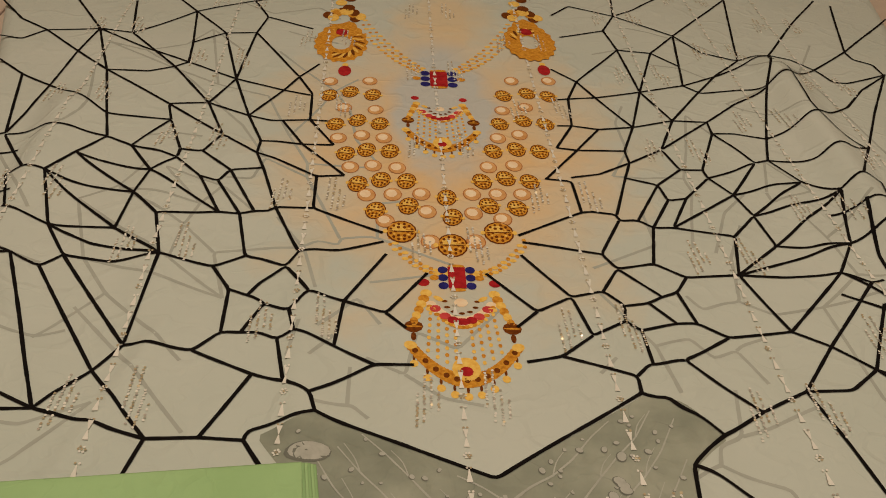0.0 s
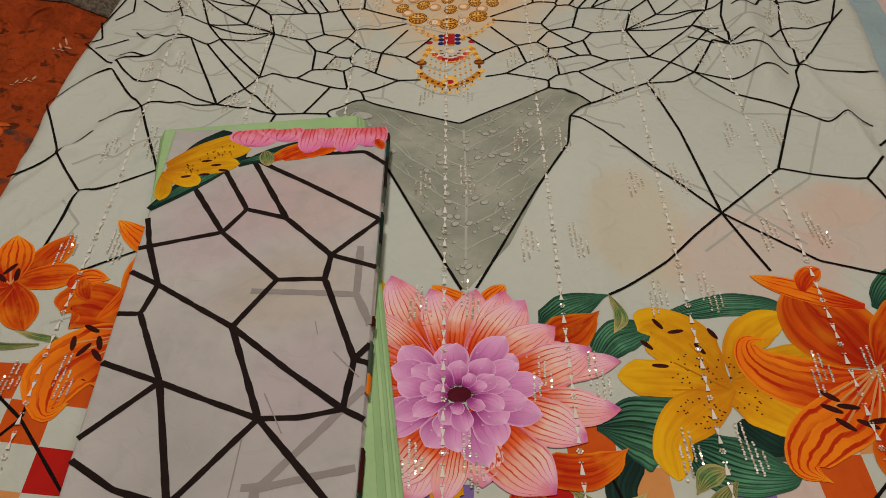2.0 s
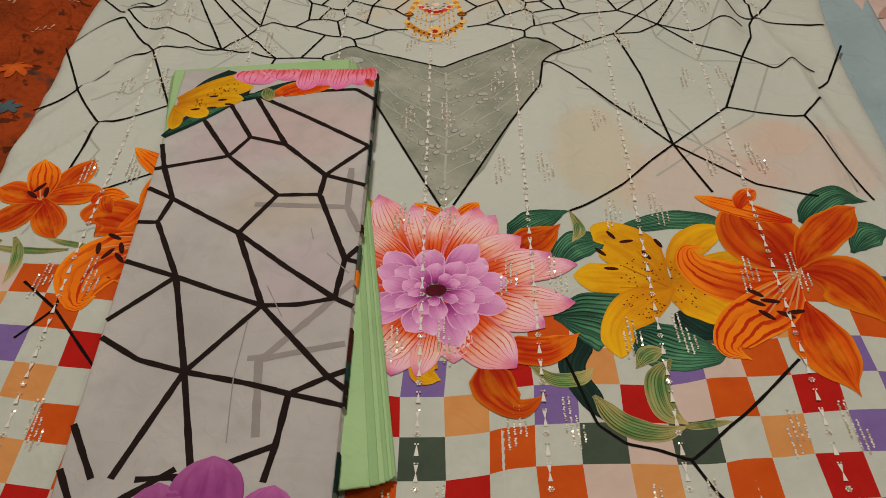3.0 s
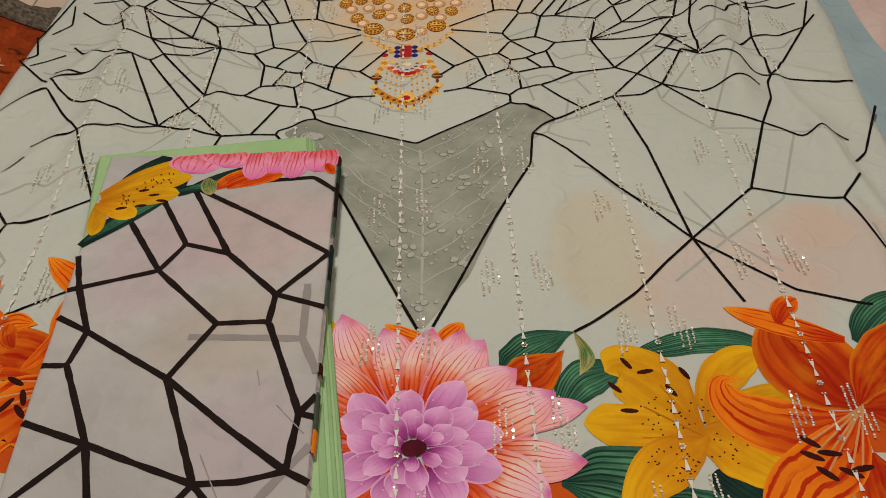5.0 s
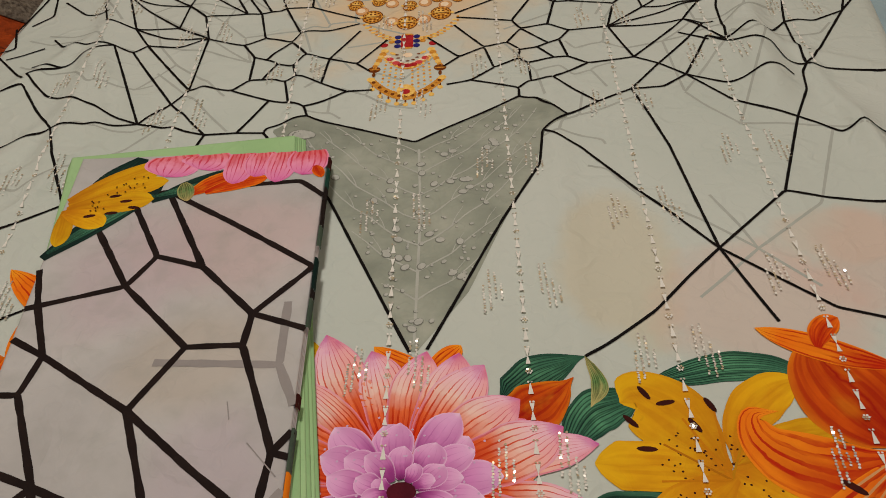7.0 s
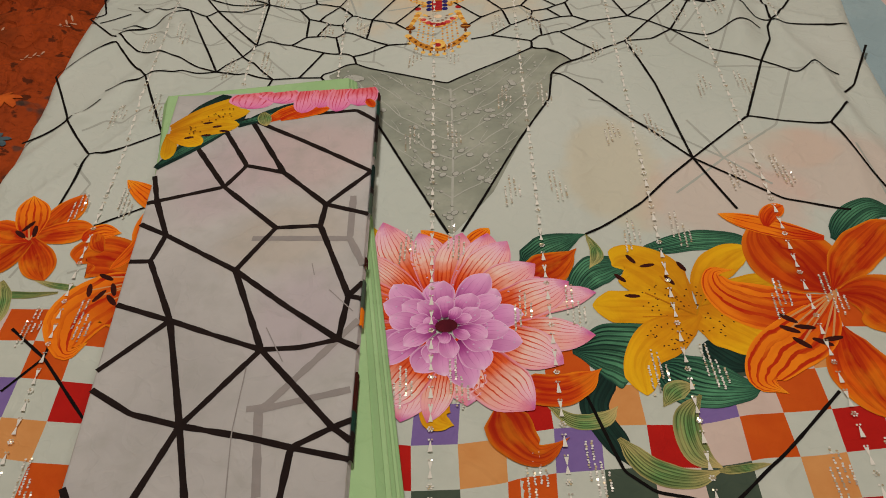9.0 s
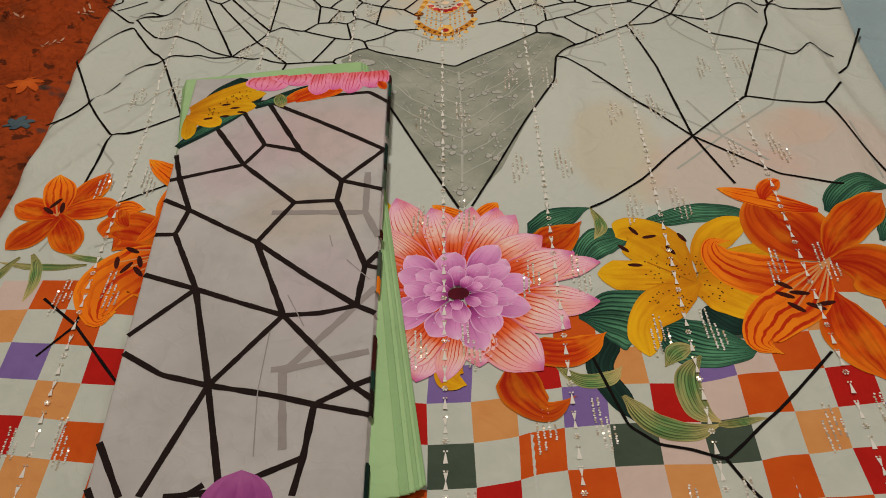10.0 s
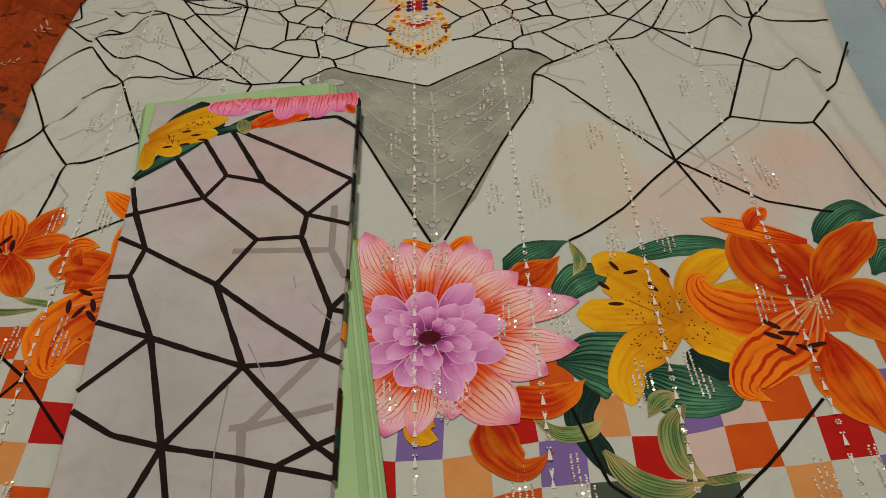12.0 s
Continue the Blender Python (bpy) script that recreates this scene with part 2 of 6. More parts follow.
M_LEAF = petal_print("green_leaf_ink", (58, 112, 88), (104, 170, 128), (54, 104, 82), (8, 30, 32), 19, 1.0, (40, 80, 68))
M_LEAF_DARK = petal_print("dark_leaf_ink", (28, 56, 50), (36, 70, 60), (26, 48, 44), (14, 30, 28), 10, 0.7)
M_LEAF_PALE = petal_print("pale_leaf_ink", (204, 192, 120), (122, 168, 100), (214, 192, 126), (54, 74, 38), 12, 1.0, (206, 190, 124))
M_LEAF_GREY = petal_print("grey_green_leaf_ink", (96, 118, 86), (116, 138, 104), (128, 148, 116), (78, 98, 72), 8, 0.5)
M_ANTHER = plain_print("anther_ink", (70, 26, 20), (44, 16, 14))
M_FILAMENT = plain_print("filament_ink", (222, 170, 110), (210, 140, 80))
M_CREAM = plain_print("cream_ink", (226, 216, 190), (206, 190, 160))


def leaf_panel_mat():
    m = Nodes("grey_leaf_ink", 0.8)
    c = m.ramp(m.noise(9, 6), [(0.32, lin(138, 144, 131)), (0.5, lin(160, 165, 151)), (0.68, lin(184, 187, 173))])
    c = m.mix(m.math("MULTIPLY", m.ramp(m.noise(60, 4), [(0.5, BLACK), (0.75, WHITE)]), 0.25), c, lin(138, 140, 132))
    m.colour(c)
    m.weave(0.7)
    return m.mat


M_LEAFPANEL = leaf_panel_mat()
M_VEIN = plain_print("leaf_vein_ink", (192, 194, 185), (176, 178, 169))
M_DROP = plain_print("water_drop_ink", (192, 193, 185), (174, 175, 167), 0.6, 140)
M_DROP_EDGE = plain_print("water_drop_shade_ink", (126, 128, 120), (116, 118, 110), 0.7, 140)
CHECKS = {
    "r": plain_print("red_check_ink", (190, 30, 22), (178, 26, 20)),
    "o": plain_print("orange_check_ink", (212, 92, 20), (202, 80, 16)),
    "l": plain_print("apricot_check_ink", (222, 160, 96), (214, 148, 84)),
    "p": plain_print("violet_check_ink", (134, 112, 176), (124, 102, 166)),
    "g": plain_print("green_check_ink", (78, 92, 78), (68, 82, 70)),
    "k": plain_print("pale_pink_check_ink", (218, 198, 188), (210, 190, 180)),
    "w": plain_print("pale_mint_check_ink", (206, 212, 202), (196, 203, 193)),
}


# ---------------------------------------------------------------- helpers for draped prints
def fold(p, a, b, width, height):
    """Height at p of a soft crease that runs from a to b."""
    ax, ay, bx, by = a[0], a[1], b[0], b[1]
    dx, dy = bx - ax, by - ay
    s = ((p[0] - ax) * dx + (p[1] - ay) * dy) / (dx * dx + dy * dy)
    e = 1.0 if 0 <= s <= 1 else math.exp(-((min(abs(s), abs(s - 1)) * math.hypot(dx, dy)) / 0.05) ** 2)
    d = ((p[0] - ax) * dy - (p[1] - ay) * dx) / math.hypot(dx, dy)
    side = width if d < 0 else width * 0.75
    return height * e * math.exp(-(d / side) ** 2)


FOLDS = [((0.49, 1.25), (0.47, 0.58), 0.034, 0.024), ((0.56, 0.48), (0.52, 0.05), 0.024, 0.010), ((0.18, 0.58), (0.165, 0.06), 0.020, 0.006),
         ((-0.50, 1.05), (-0.47, 0.48), 0.034, 0.015), ((-0.17, 0.75), (-0.16, 0.50), 0.022, 0.006), ((-0.62, 0.42), (-0.12, 0.42), 0.020, 0.004),
         ((0.07, -0.18), (0.085, -0.45), 0.020, 0.004), ((-0.22, -0.18), (-0.25, -0.45), 0.022, 0.005), ((0.30, -0.16), (0.34, -0.45), 0.03, 0.006),
         ((0.36, 1.0), (0.42, 0.66), 0.03, 0.005), ((-0.36, 0.95), (-0.30, 0.62), 0.03, 0.005), ((0.28, 0.50), (0.30, 0.10), 0.03, 0.003),
         ((-0.46, 0.66), (-0.40, 0.40), 0.016, 0.006), ((-0.52, 0.74), (-0.40, 0.60), 0.018, 0.005), ((-0.30, 0.62), (-0.34, 0.48), 0.014, 0.004),
         ((-0.63, 0.28), (-0.52, 0.52), 0.016, 0.008), ((-0.58, 0.22), (-0.47, 0.40), 0.014, 0.006), ((-0.63, 0.56), (-0.53, 0.74), 0.016, 0.008),
         ((-0.60, 0.40), (-0.45, 0.47), 0.012, 0.005), ((0.60, 0.62), (0.46, 0.70), 0.014, 0.006), ((0.52, 0.78), (0.62, 0.86), 0.016, 0.006), ((0.54, 0.60), (0.60, 0.10), 0.012, 0.007)]


def H(x, y):
    """Height of the spread cloth."""
    z = 0.0050 * noise.noise((x * 5.0, y * 3.6, 0.3)) + 0.0013 * noise.noise((x * 12, y * 10, 4.0))
    for a, b, w, h in FOLDS:
        z += fold((x, y), a, b, w, h)
    return z


def part(name, bm, material, parent, label="", kind="", smooth=True):
    mesh = bpy.data.meshes.new(name)
    bm.normal_update()
    bm.to_mesh(mesh)
    bm.free()
    for m in (material if isinstance(material, (list, tuple)) else [material]):
        mesh.materials.append(m)
    if smooth:
        for p in mesh.polygons:
            p.use_smooth = True
    ob = new(name, mesh)
    ob.parent = parent
    return tagged(ob, label=label, kind=kind)


def thing(name, label, category, group="", at=(0, 0, 0)):
    ob = new(name)
    ob.location = at
    ob.empty_display_size = 0.05
    return tagged(ob, label, category, group)


def quads(bm, rows, uvs=None, mat=0):
    """Faces over a grid of points, rows of equal length."""
    vs = [[bm.verts.new(p) for p in r] for r in rows]
    layer = bm.loops.layers.uv.verify() if uvs else None
    for i in range(len(vs) - 1):
        for j in range(len(vs[0]) - 1):
            f = bm.faces.new((vs[i][j], vs[i][j + 1], vs[i + 1][j + 1], vs[i + 1][j]))
            f.material_index = mat
            if uvs:
                for l, (a, b) in zip(f.loops, ((i, j), (i, j + 1), (i + 1, j + 1), (i + 1, j))):
                    l[layer].uv = uvs[a][b]
    return vs


THIN = 0.14          # inks lie this much closer than their order says


def thick_sheet(rows, t):
    """A cloth sheet over a grid of points, with an under side and hems t below."""
    bm = bmesh.new()
    top = quads(bm, rows)
    low = [[bm.verts.new((p[0], p[1], p[2] - t)) for p in r] for r in rows]
    n, m = len(rows), len(rows[0])
    for i in range(n - 1):
        for j in range(m - 1):
            bm.faces.new((low[i][j], low[i + 1][j], low[i + 1][j + 1], low[i][j + 1]))
    for i in range(n - 1):
        bm.faces.new((top[i][0], top[i + 1][0], low[i + 1][0], low[i][0]))
        bm.faces.new((top[i][m - 1], low[i][m - 1], low[i + 1][m - 1], top[i + 1][m - 1]))
    for j in range(m - 1):
        bm.faces.new((top[0][j], low[0][j], low[0][j + 1], top[0][j + 1]))
        bm.faces.new((top[n - 1][j], top[n - 1][j + 1], low[n - 1][j + 1], low[n - 1][j]))
    return bm


def ribbon(points, width, lift, top=H, step=0.005, taper=0.0):
    """A flat line of ink along points, lying on the surface top."""
    pts = [Vector(p) for p in points]
    line = [pts[0]]
    for a, b in zip(pts, pts[1:]):
        n = max(1, int((b - a).length / step))
        line += [a.lerp(b, k / n) for k in range(1, n + 1)]
    for _ in range(1):
        line = [line[0]] + [q * 0.5 + (p + r) * 0.25 for p, q, r in zip(line, line[1:], line[2:])] + [line[-1]]
    rows = []
    for i, p in enumerate(line):
        d = (line[min(i + 1, len(line) - 1)] - line[max(i - 1, 0)])
        d = d.normalized() if d.length > 1e-9 else Vector((1, 0))
        n = Vector((-d.y, d.x)) * width / 2 * (1 - taper * i / max(1, len(line) - 1)) * (0.88 + 0.24 * (noise.noise((p.x * 60, p.y * 60, 1)) + 0.5))
        rows.append([(q.x, q.y, top(q.x, q.y) + lift * THIN) for q in (p - n, p + n)])
    bm = bmesh.new()
    quads(bm, rows)
    return bm


def disc_into(bm, x, y, rx, ry, turn, lift, top=H, seg=14, mat=0, dome=0.0):
    c, s = math.cos(radians(turn)), math.sin(radians(turn))
    rings = []
    for k in (0.55, 1.0):
        rings.append([])
        for i in range(seg):
            a = 2 * math.pi * i / seg
            px, py = k * rx * math.cos(a), k * ry * math.sin(a)
            q = (x + px * c - py * s, y + px * s + py * c)
            rings[-1].append(bm.verts.new((q[0], q[1], top(*q) + lift * THIN + dome * (1 - k))))
    mid = bm.verts.new((x, y, top(x, y) + lift * THIN + dome))
    for i in range(seg):
        j = (i + 1) % seg
        bm.faces.new((mid, rings[0][i], rings[0][j])).material_index = mat
        bm.faces.new((rings[0][i], rings[1][i], rings[1][j], rings[0][j])).material_index = mat


def petal_bm(base, tip, width, bend=0.0, full=0.5, lift=0.002, top=H, blunt=0.35, wave=0.0, n=19, m=9, root=0.3, shift=(0, 0)):
    """A printed petal or leaf from base to tip. full: where along it the petal is widest; blunt: how round the tip is."""
    b, t = Vector(base), Vector(tip)
    d = t - b
    side = Vector((-d.y, d.x)).normalized()
    rows, uvs = [], []
    for i in range(n):
        v = i / (n - 1)
        mid = b + d * v + side * bend * 4 * v * (1 - v)
        if v < full:
            k = v / full
            w = root + (1 - root) * math.sin(k * math.pi / 2)
        else:
            k = (v - full) / (1 - full)
            w = max(0.0, 1 - k ** (2 + 2 * blunt)) ** (0.5 + 0.5 * (1 - blunt))
        w = max(w, 0.02) * width / 2
        slope = side * bend * 4 * (1 - 2 * v) + d
        nn = Vector((-slope.y, slope.x)).normalized()
        r, q = [], []
        for j in range(m):
            u = j / (m - 1)
            e = mid + nn * w * (2 * u - 1) * (1 + wave * math.sin(v * 17 + 3 * (u > 0.5)))
            e = e + Vector(shift)
            r.append((e.x, e.y, top(e.x, e.y) + lift * THIN))
            q.append((u, v))
        rows.append(r), uvs.append(q)
    bm = bmesh.new()
    quads(bm, rows, uvs)
    return bm


def swept_petal(points, widths, lift, top=H, n=30, m=9):
    """A printed petal or leaf along a curved midline, with its width at each of the points."""
    pts = [Vector(p) for p in points]
    ext = [pts[0] * 2 - pts[1]] + pts + [pts[-1] * 2 - pts[-2]]
    ws = [widths[0]] + list(widths) + [widths[-1]]
    mids, wide = [], []
    k = len(pts) - 1
    for i in range(n):
        s = i / (n - 1) * k
        j = min(int(s), k - 1)
        f = s - j
        a, b, c, d = ext[j:j + 4]
        mids.append(0.5 * (2 * b + (c - a) * f + (2 * a - 5 * b + 4 * c - d) * f * f + (3 * b - a - 3 * c + d) * f ** 3))
        a, b, c, d = ws[j:j + 4]
        w = 0.5 * (2 * b + (c - a) * f + (2 * a - 5 * b + 4 * c - d) * f * f + (3 * b - a - 3 * c + d) * f ** 3)
        v = i / (n - 1)
        wide.append(max(0.0008, w) * min(1, 0.35 + 5 * v) * max(0.0, min(1, (1 - v) * 5.5 + 0.01)) ** 0.65)
    rows, uvs = [], []
    for i, p in enumerate(mids):
        d = mids[min(i + 1, n - 1)] - mids[max(i - 1, 0)]
        nn = Vector((-d.y, d.x)).normalized()
        w = wide[i] / 2 * (1 + 0.025 * math.sin(i * 0.55 + p.x * 60))
        q = [p + nn * w * (2 * j / (m - 1) - 1) for j in range(m)]
        rows.append([(e.x, e.y, top(e.x, e.y) + lift * THIN) for e in q])
        uvs.append([(j / (m - 1), i / (n - 1)) for j in range(m)])
    bm = bmesh.new()
    quads(bm, rows, uvs)
    return bm


LIFT = [0.0030]


def up(step=0.00006):
    """The next layer of ink, a hair above the last."""
    LIFT[0] += step
    return LIFT[0]


# ---------------------------------------------------------------- room that closes the place
def slab(name, x0, x1, y0, y1, z0, z1, material, label, category):
    bm = bmesh.new()
    bmesh.ops.create_cube(bm, size=1, matrix=Matrix.LocRotScale(((x0 + x1) / 2, (y0 + y1) / 2, (z0 + z1) / 2), None, (x1 - x0, y1 - y0, z1 - z0)))
    ob = part(name, bm, material, None, "", "structure", False)
    return tagged(ob, label, category)


def plaster():
    m = Nodes("wall_plaster", 0.9)
    m.colour(m.ramp(m.noise(4, 6), [(0.3, lin(206, 196, 178)), (0.7, lin(218, 208, 190))]))
    m.bump(m.noise(120, 4), 0.2, 0.002)
    return m.mat


def floor_tile_mat():
    m = Nodes("floor_tile", 0.32)
    c = m.ramp(m.noise(6, 6), [(0.3, lin(206, 186, 168)), (0.55, lin(218, 200, 184)), (0.75, lin(196, 174, 158))])
    m.colour(c)
    m.bump(m.noise(30, 4), 0.08, 0.001)
    return m.mat


M_WALL = plaster()
M_TILE = floor_tile_mat()
M_GROUT = plain_print("grout", (150, 130, 116), (138, 118, 104), 0.9)
FLOOR_Z = -0.030
slab("floor", -2.6, 2.6, -2.2, 3.4, FLOOR_Z - 0.12, FLOOR_Z - 0.003, M_GROUT, "pale tiled floor with thin grey joints", "floor")
floor = bpy.data.objects["floor"]
slab("ceiling", -2.6, 2.6, -2.2, 3.4, 2.75, 2.85, M_WALL, "plain cream plaster ceiling", "ceiling")
slab("wall_north", -2.6, 2.6, 3.4, 3.52, FLOOR_Z - 0.1, 2.75, M_WALL, "plain cream plaster wall", "wall")
slab("wall_south", -2.6, 2.6, -2.32, -2.2, FLOOR_Z - 0.1, 2.75, M_WALL, "plain cream plaster wall", "wall")
slab("wall_west", -2.72, -2.6, -2.32, 3.52, FLOOR_Z - 0.1, 2.75, M_WALL, "plain cream plaster wall", "wall")
slab("wall_east", 2.6, 2.72, -2.32, 3.52, FLOOR_Z - 0.1, 2.75, M_WALL, "plain cream plaster wall", "wall")

# ---------------------------------------------------------------- the spread printed cloth
spread = thing("printed_cloth", "spread pale cotton cloth printed with black net, jewellery and flowers", "cloth")
X0, X1, Y0, Y1 = -0.645, 0.675, -0.62, 1.72


def right_edge(y):
    return 0.632 + 0.05 * min(1, max(0, (y - 0.2) / 0.6)) + 0.006 * math.sin(y * 9) + 0.22 * max(0, y - 1.05)


def left_edge(y):
    return -0.645 + 0.006 * math.sin(y * 7) - 0.25 * max(0, y - 1.2)


def sheet_height(x, y):
    e = min(x - left_edge(y), right_edge(y) - x)
    return H(x, y) - 0.010 * max(0, 1 - e / 0.02) ** 2


bm = bmesh.new()
rows = []
NX, NY = 264, 430
for i in range(NY + 1):
    y = Y0 + (Y1 - Y0) * i / NY
    a, b = left_edge(y), right_edge(y)
    rows.append([(a + (b - a) * j / NX, y, sheet_height(a + (b - a) * j / NX, y)) for j in range(NX + 1)])
bm.free()
cloth = part("cloth", thick_sheet(rows, 0.0006), M_CLOTH, spread)


NET = []


def thread(*pts):
    """A black line of the printed net."""
    NET.append(pts)
    part("net_line", ribbon(pts, 0.0035, 0.0065), M_INK, spread)


# printed net, upper right
thread((0.177, 1.452), (0.213, 1.496), (0.284, 1.459), (0.325, 1.490), (0.379, 1.549))
thread((0.295, 1.538), (0.284, 1.459), (0.255, 1.395), (0.263, 1.318), (0.315, 1.312))
thread((0.178, 1.359), (0.255, 1.395))
thread((0.284, 1.459), (0.368, 1.382), (0.506, 1.559), (0.451, 1.298))
thread((0.315, 1.312), (0.368, 1.382), (0.338, 1.201))
thread((0.315, 1.312), (0.349, 1.265))
thread((0.263, 1.318), (0.179, 1.197), (0.158, 1.140), (0.151, 1.062), (0.122, 1.001))
thread((0.263, 1.318), (0.268, 1.175), (0.315, 1.312))
thread((0.368, 1.382), (0.398, 1.321), (0.451, 1.298), (0.510, 1.326))
thread((0.510, 1.326), (0.595, 1.458), (0.683, 1.582))
thread((0.510, 1.326), (0.542, 1.314), (0.569, 1.275), (0.581, 1.236), (0.602, 1.234), (0.678, 1.269))
thread((0.510, 1.326), (0.462, 1.198), (0.413, 1.050), (0.393, 0.988))
thread((0.268, 1.175), (0.338, 1.201), (0.402, 1.239), (0.510, 1.326))
thread((0.268, 1.175), (0.198, 1.148), (0.141, 1.138))
thread((0.147, 1.236), (0.179, 1.197), (0.198, 1.148), (0.234, 1.065))
thread((0.131, 1.061), (0.151, 1.062), (0.185, 1.054), (0.234, 1.065), (0.294, 1.089), (0.343, 1.091))
thread((0.268, 1.175), (0.234, 1.065), (0.209, 0.999), (0.209, 0.969), (0.196, 0.932), (0.169, 0.850))
thread((0.268, 1.175), (0.294, 1.089))
thread((0.294, 1.089), (0.348, 1.170), (0.398, 1.239), (0.451, 1.298))
thread((0.338, 1.201), (0.359, 1.179), (0.423, 1.194), (0.462, 1.198), (0.564, 1.275), (0.647, 1.353), (0.786, 1.505))
thread((0.647, 1.353), (0.674, 1.454), (0.707, 1.562))
thread((0.647, 1.353), (0.649, 1.325), (0.673, 1.306), (0.674, 1.265))
thread((0.510, 1.326), (0.512, 1.240), (0.493, 1.121), (0.496, 1.096), (0.507, 1.065), (0.540, 1.030))
thread((0.413, 1.050), (0.496, 1.096), (0.568, 1.152), (0.614, 1.211), (0.674, 1.265))
thread((0.674, 1.265), (0.602, 1.138), (0.545, 1.030), (0.488, 0.932))
thread((0.343, 1.091), (0.399, 1.148), (0.460, 1.194))
thread((0.343, 1.091), (0.259, 1.007), (0.294, 1.089))
thread((0.343, 1.091), (0.340, 1.056), (0.300, 0.961), (0.302, 0.942))
thread((0.122, 1.001), (0.149, 0.995), (0.209, 0.999))
thread((0.185, 1.054), (0.145, 0.992), (0.099, 0.927))
thread((0.209, 0.969), (0.259, 1.007), (0.271, 0.959), (0.300, 0.961))
thread((0.340, 1.056), (0.371, 0.975), (0.393, 0.988))
thread((0.340, 1.056), (0.372, 1.060), (0.413, 1.050))
thread((0.393, 0.988), (0.457, 0.988), (0.501, 1.012), (0.545, 1.030))
thread((0.393, 0.988), (0.418, 0.937), (0.455, 0.911))
thread((0.271, 0.959), (0.233, 0.919), (0.192, 0.841))
thread((0.302, 0.942), (0.371, 0.975), (0.322, 0.904), (0.302, 0.942), (0.261, 0.892))
thread((0.209, 0.969), (0.165, 0.938), (0.129, 0.929))
thread((0.097, 0.927), (0.128, 0.920), (0.129, 0.853))
thread((0.196, 0.932), (0.233, 0.919), (0.237, 0.885), (0.261, 0.892))
thread((0.237, 0.885), (0.206, 0.827))
thread((0.261, 0.892), (0.230, 0.830), (0.322, 0.904))
thread((0.322, 0.904), (0.418, 0.937), (0.333, 0.861), (0.322, 0.904))
thread((0.333, 0.861), (0.384, 0.878), (0.455, 0.911))
thread((0.297, 0.818), (0.333, 0.861), (0.339, 0.801), (0.279, 0.746))
thread((0.455, 0.911), (0.488, 0.932), (0.515, 0.930))
thread((0.339, 0.801), (0.455, 0.911), (0.424, 0.805), (0.390, 0.750), (0.304, 0.658))
thread((0.515, 0.930), (0.498, 0.880))
thread((0.052, 0.807), (0.129, 0.853), (0.141, 0.855), (0.169, 0.850), (0.169, 0.838), (0.192, 0.841), (0.206, 0.827), (0.230, 0.830), (0.297, 0.818), (0.279, 0.746))
thread((0.169, 0.838), (0.138, 0.776), (0.150, 0.751), (0.191, 0.761), (0.220, 0.738), (0.279, 0.746))
thread((0.206, 0.827), (0.191, 0.761))
thread((0.339, 0.801), (0.375, 0.797), (0.424, 0.805))
thread((0.424, 0.805), (0.279, 0.746))
thread((0.424, 0.805), (0.476, 0.833))
thread((0.055, 0.795), (0.138, 0.776))
thread((0.220, 0.738), (0.204, 0.713), (0.187, 0.706), (0.171, 0.696), (0.146, 0.691))
thread((0.128, 0.713), (0.150, 0.751), (0.187, 0.706))
thread((0.051, 0.772), (0.094, 0.703), (0.128, 0.713), (0.146, 0.691), (0.141, 0.668), (0.155, 0.656))
thread((0.011, 0.739), (0.057, 0.681), (0.094, 0.703), (0.106, 0.647), (0.141, 0.668))
thread((0.057, 0.681), (0.035, 0.658))
thread((0.171, 0.696), (0.192, 0.666))
thread((0.155, 0.656), (0.192, 0.666), (0.212, 0.667), (0.238, 0.647), (0.304, 0.658))
thread((0.204, 0.713), (0.212, 0.667))
thread((0.304, 0.658), (0.279, 0.746), (0.330, 0.744), (0.390, 0.750), (0.414, 0.730), (0.432, 0.739))
thread((0.414, 0.730), (0.335, 0.637), (0.288, 0.577))
thread((0.304, 0.658), (0.335, 0.637), (0.367, 0.607))
thread((0.155, 0.656), (0.156, 0.610))
thread((0.238, 0.647), (0.185, 0.612), (0.240, 0.552))
thread((0.039, 0.611), (0.073, 0.619), (0.106, 0.647))
thread((0.073, 0.619), (0.138, 0.595), (0.137, 0.574))
thread((0.138, 0.595), (0.152, 0.610), (0.156, 0.610), (0.185, 0.612))
thread((0.137, 0.574), (0.149, 0.568), (0.158, 0.570), (0.169, 0.552), (0.197, 0.524))
thread((-0.148, 0.545), (-0.071, 0.509), (-0.001, 0.476), (0.069, 0.527), (0.137, 0.574))
thread((0.197, 0.524), (0.240, 0.552), (0.288, 0.577))
# printed net, upper left
thread((-0.703, 1.414), (-0.649, 1.339), (-0.600, 1.301), (-0.535, 1.234), (-0.481, 1.176), (-0.377, 1.081))
thread((-0.659, 1.275), (-0.625, 1.267), (-0.600, 1.301), (-0.564, 1.308), (-0.527, 1.316))
thread((-0.590, 1.428), (-0.527, 1.316), (-0.538, 1.227), (-0.543, 1.127), (-0.548, 1.046), (-0.555, 0.997))
thread((-0.527, 1.316), (-0.506, 1.250), (-0.481, 1.176), (-0.433, 0.992))
thread((-0.527, 1.316), (-0.476, 1.305), (-0.443, 1.341), (-0.398, 1.398))
thread((-0.501, 1.439), (-0.476, 1.305), (-0.391, 1.189), (-0.328, 1.091))
thread((-0.527, 1.316), (-0.444, 1.250), (-0.375, 1.205))
thread((-0.433, 1.448), (-0.398, 1.398), (-0.340, 1.315), (-0.303, 1.165))
thread((-0.398, 1.398), (-0.324, 1.449), (-0.290, 1.465))
thread((-0.398, 1.398), (-0.381, 1.273), (-0.375, 1.205))
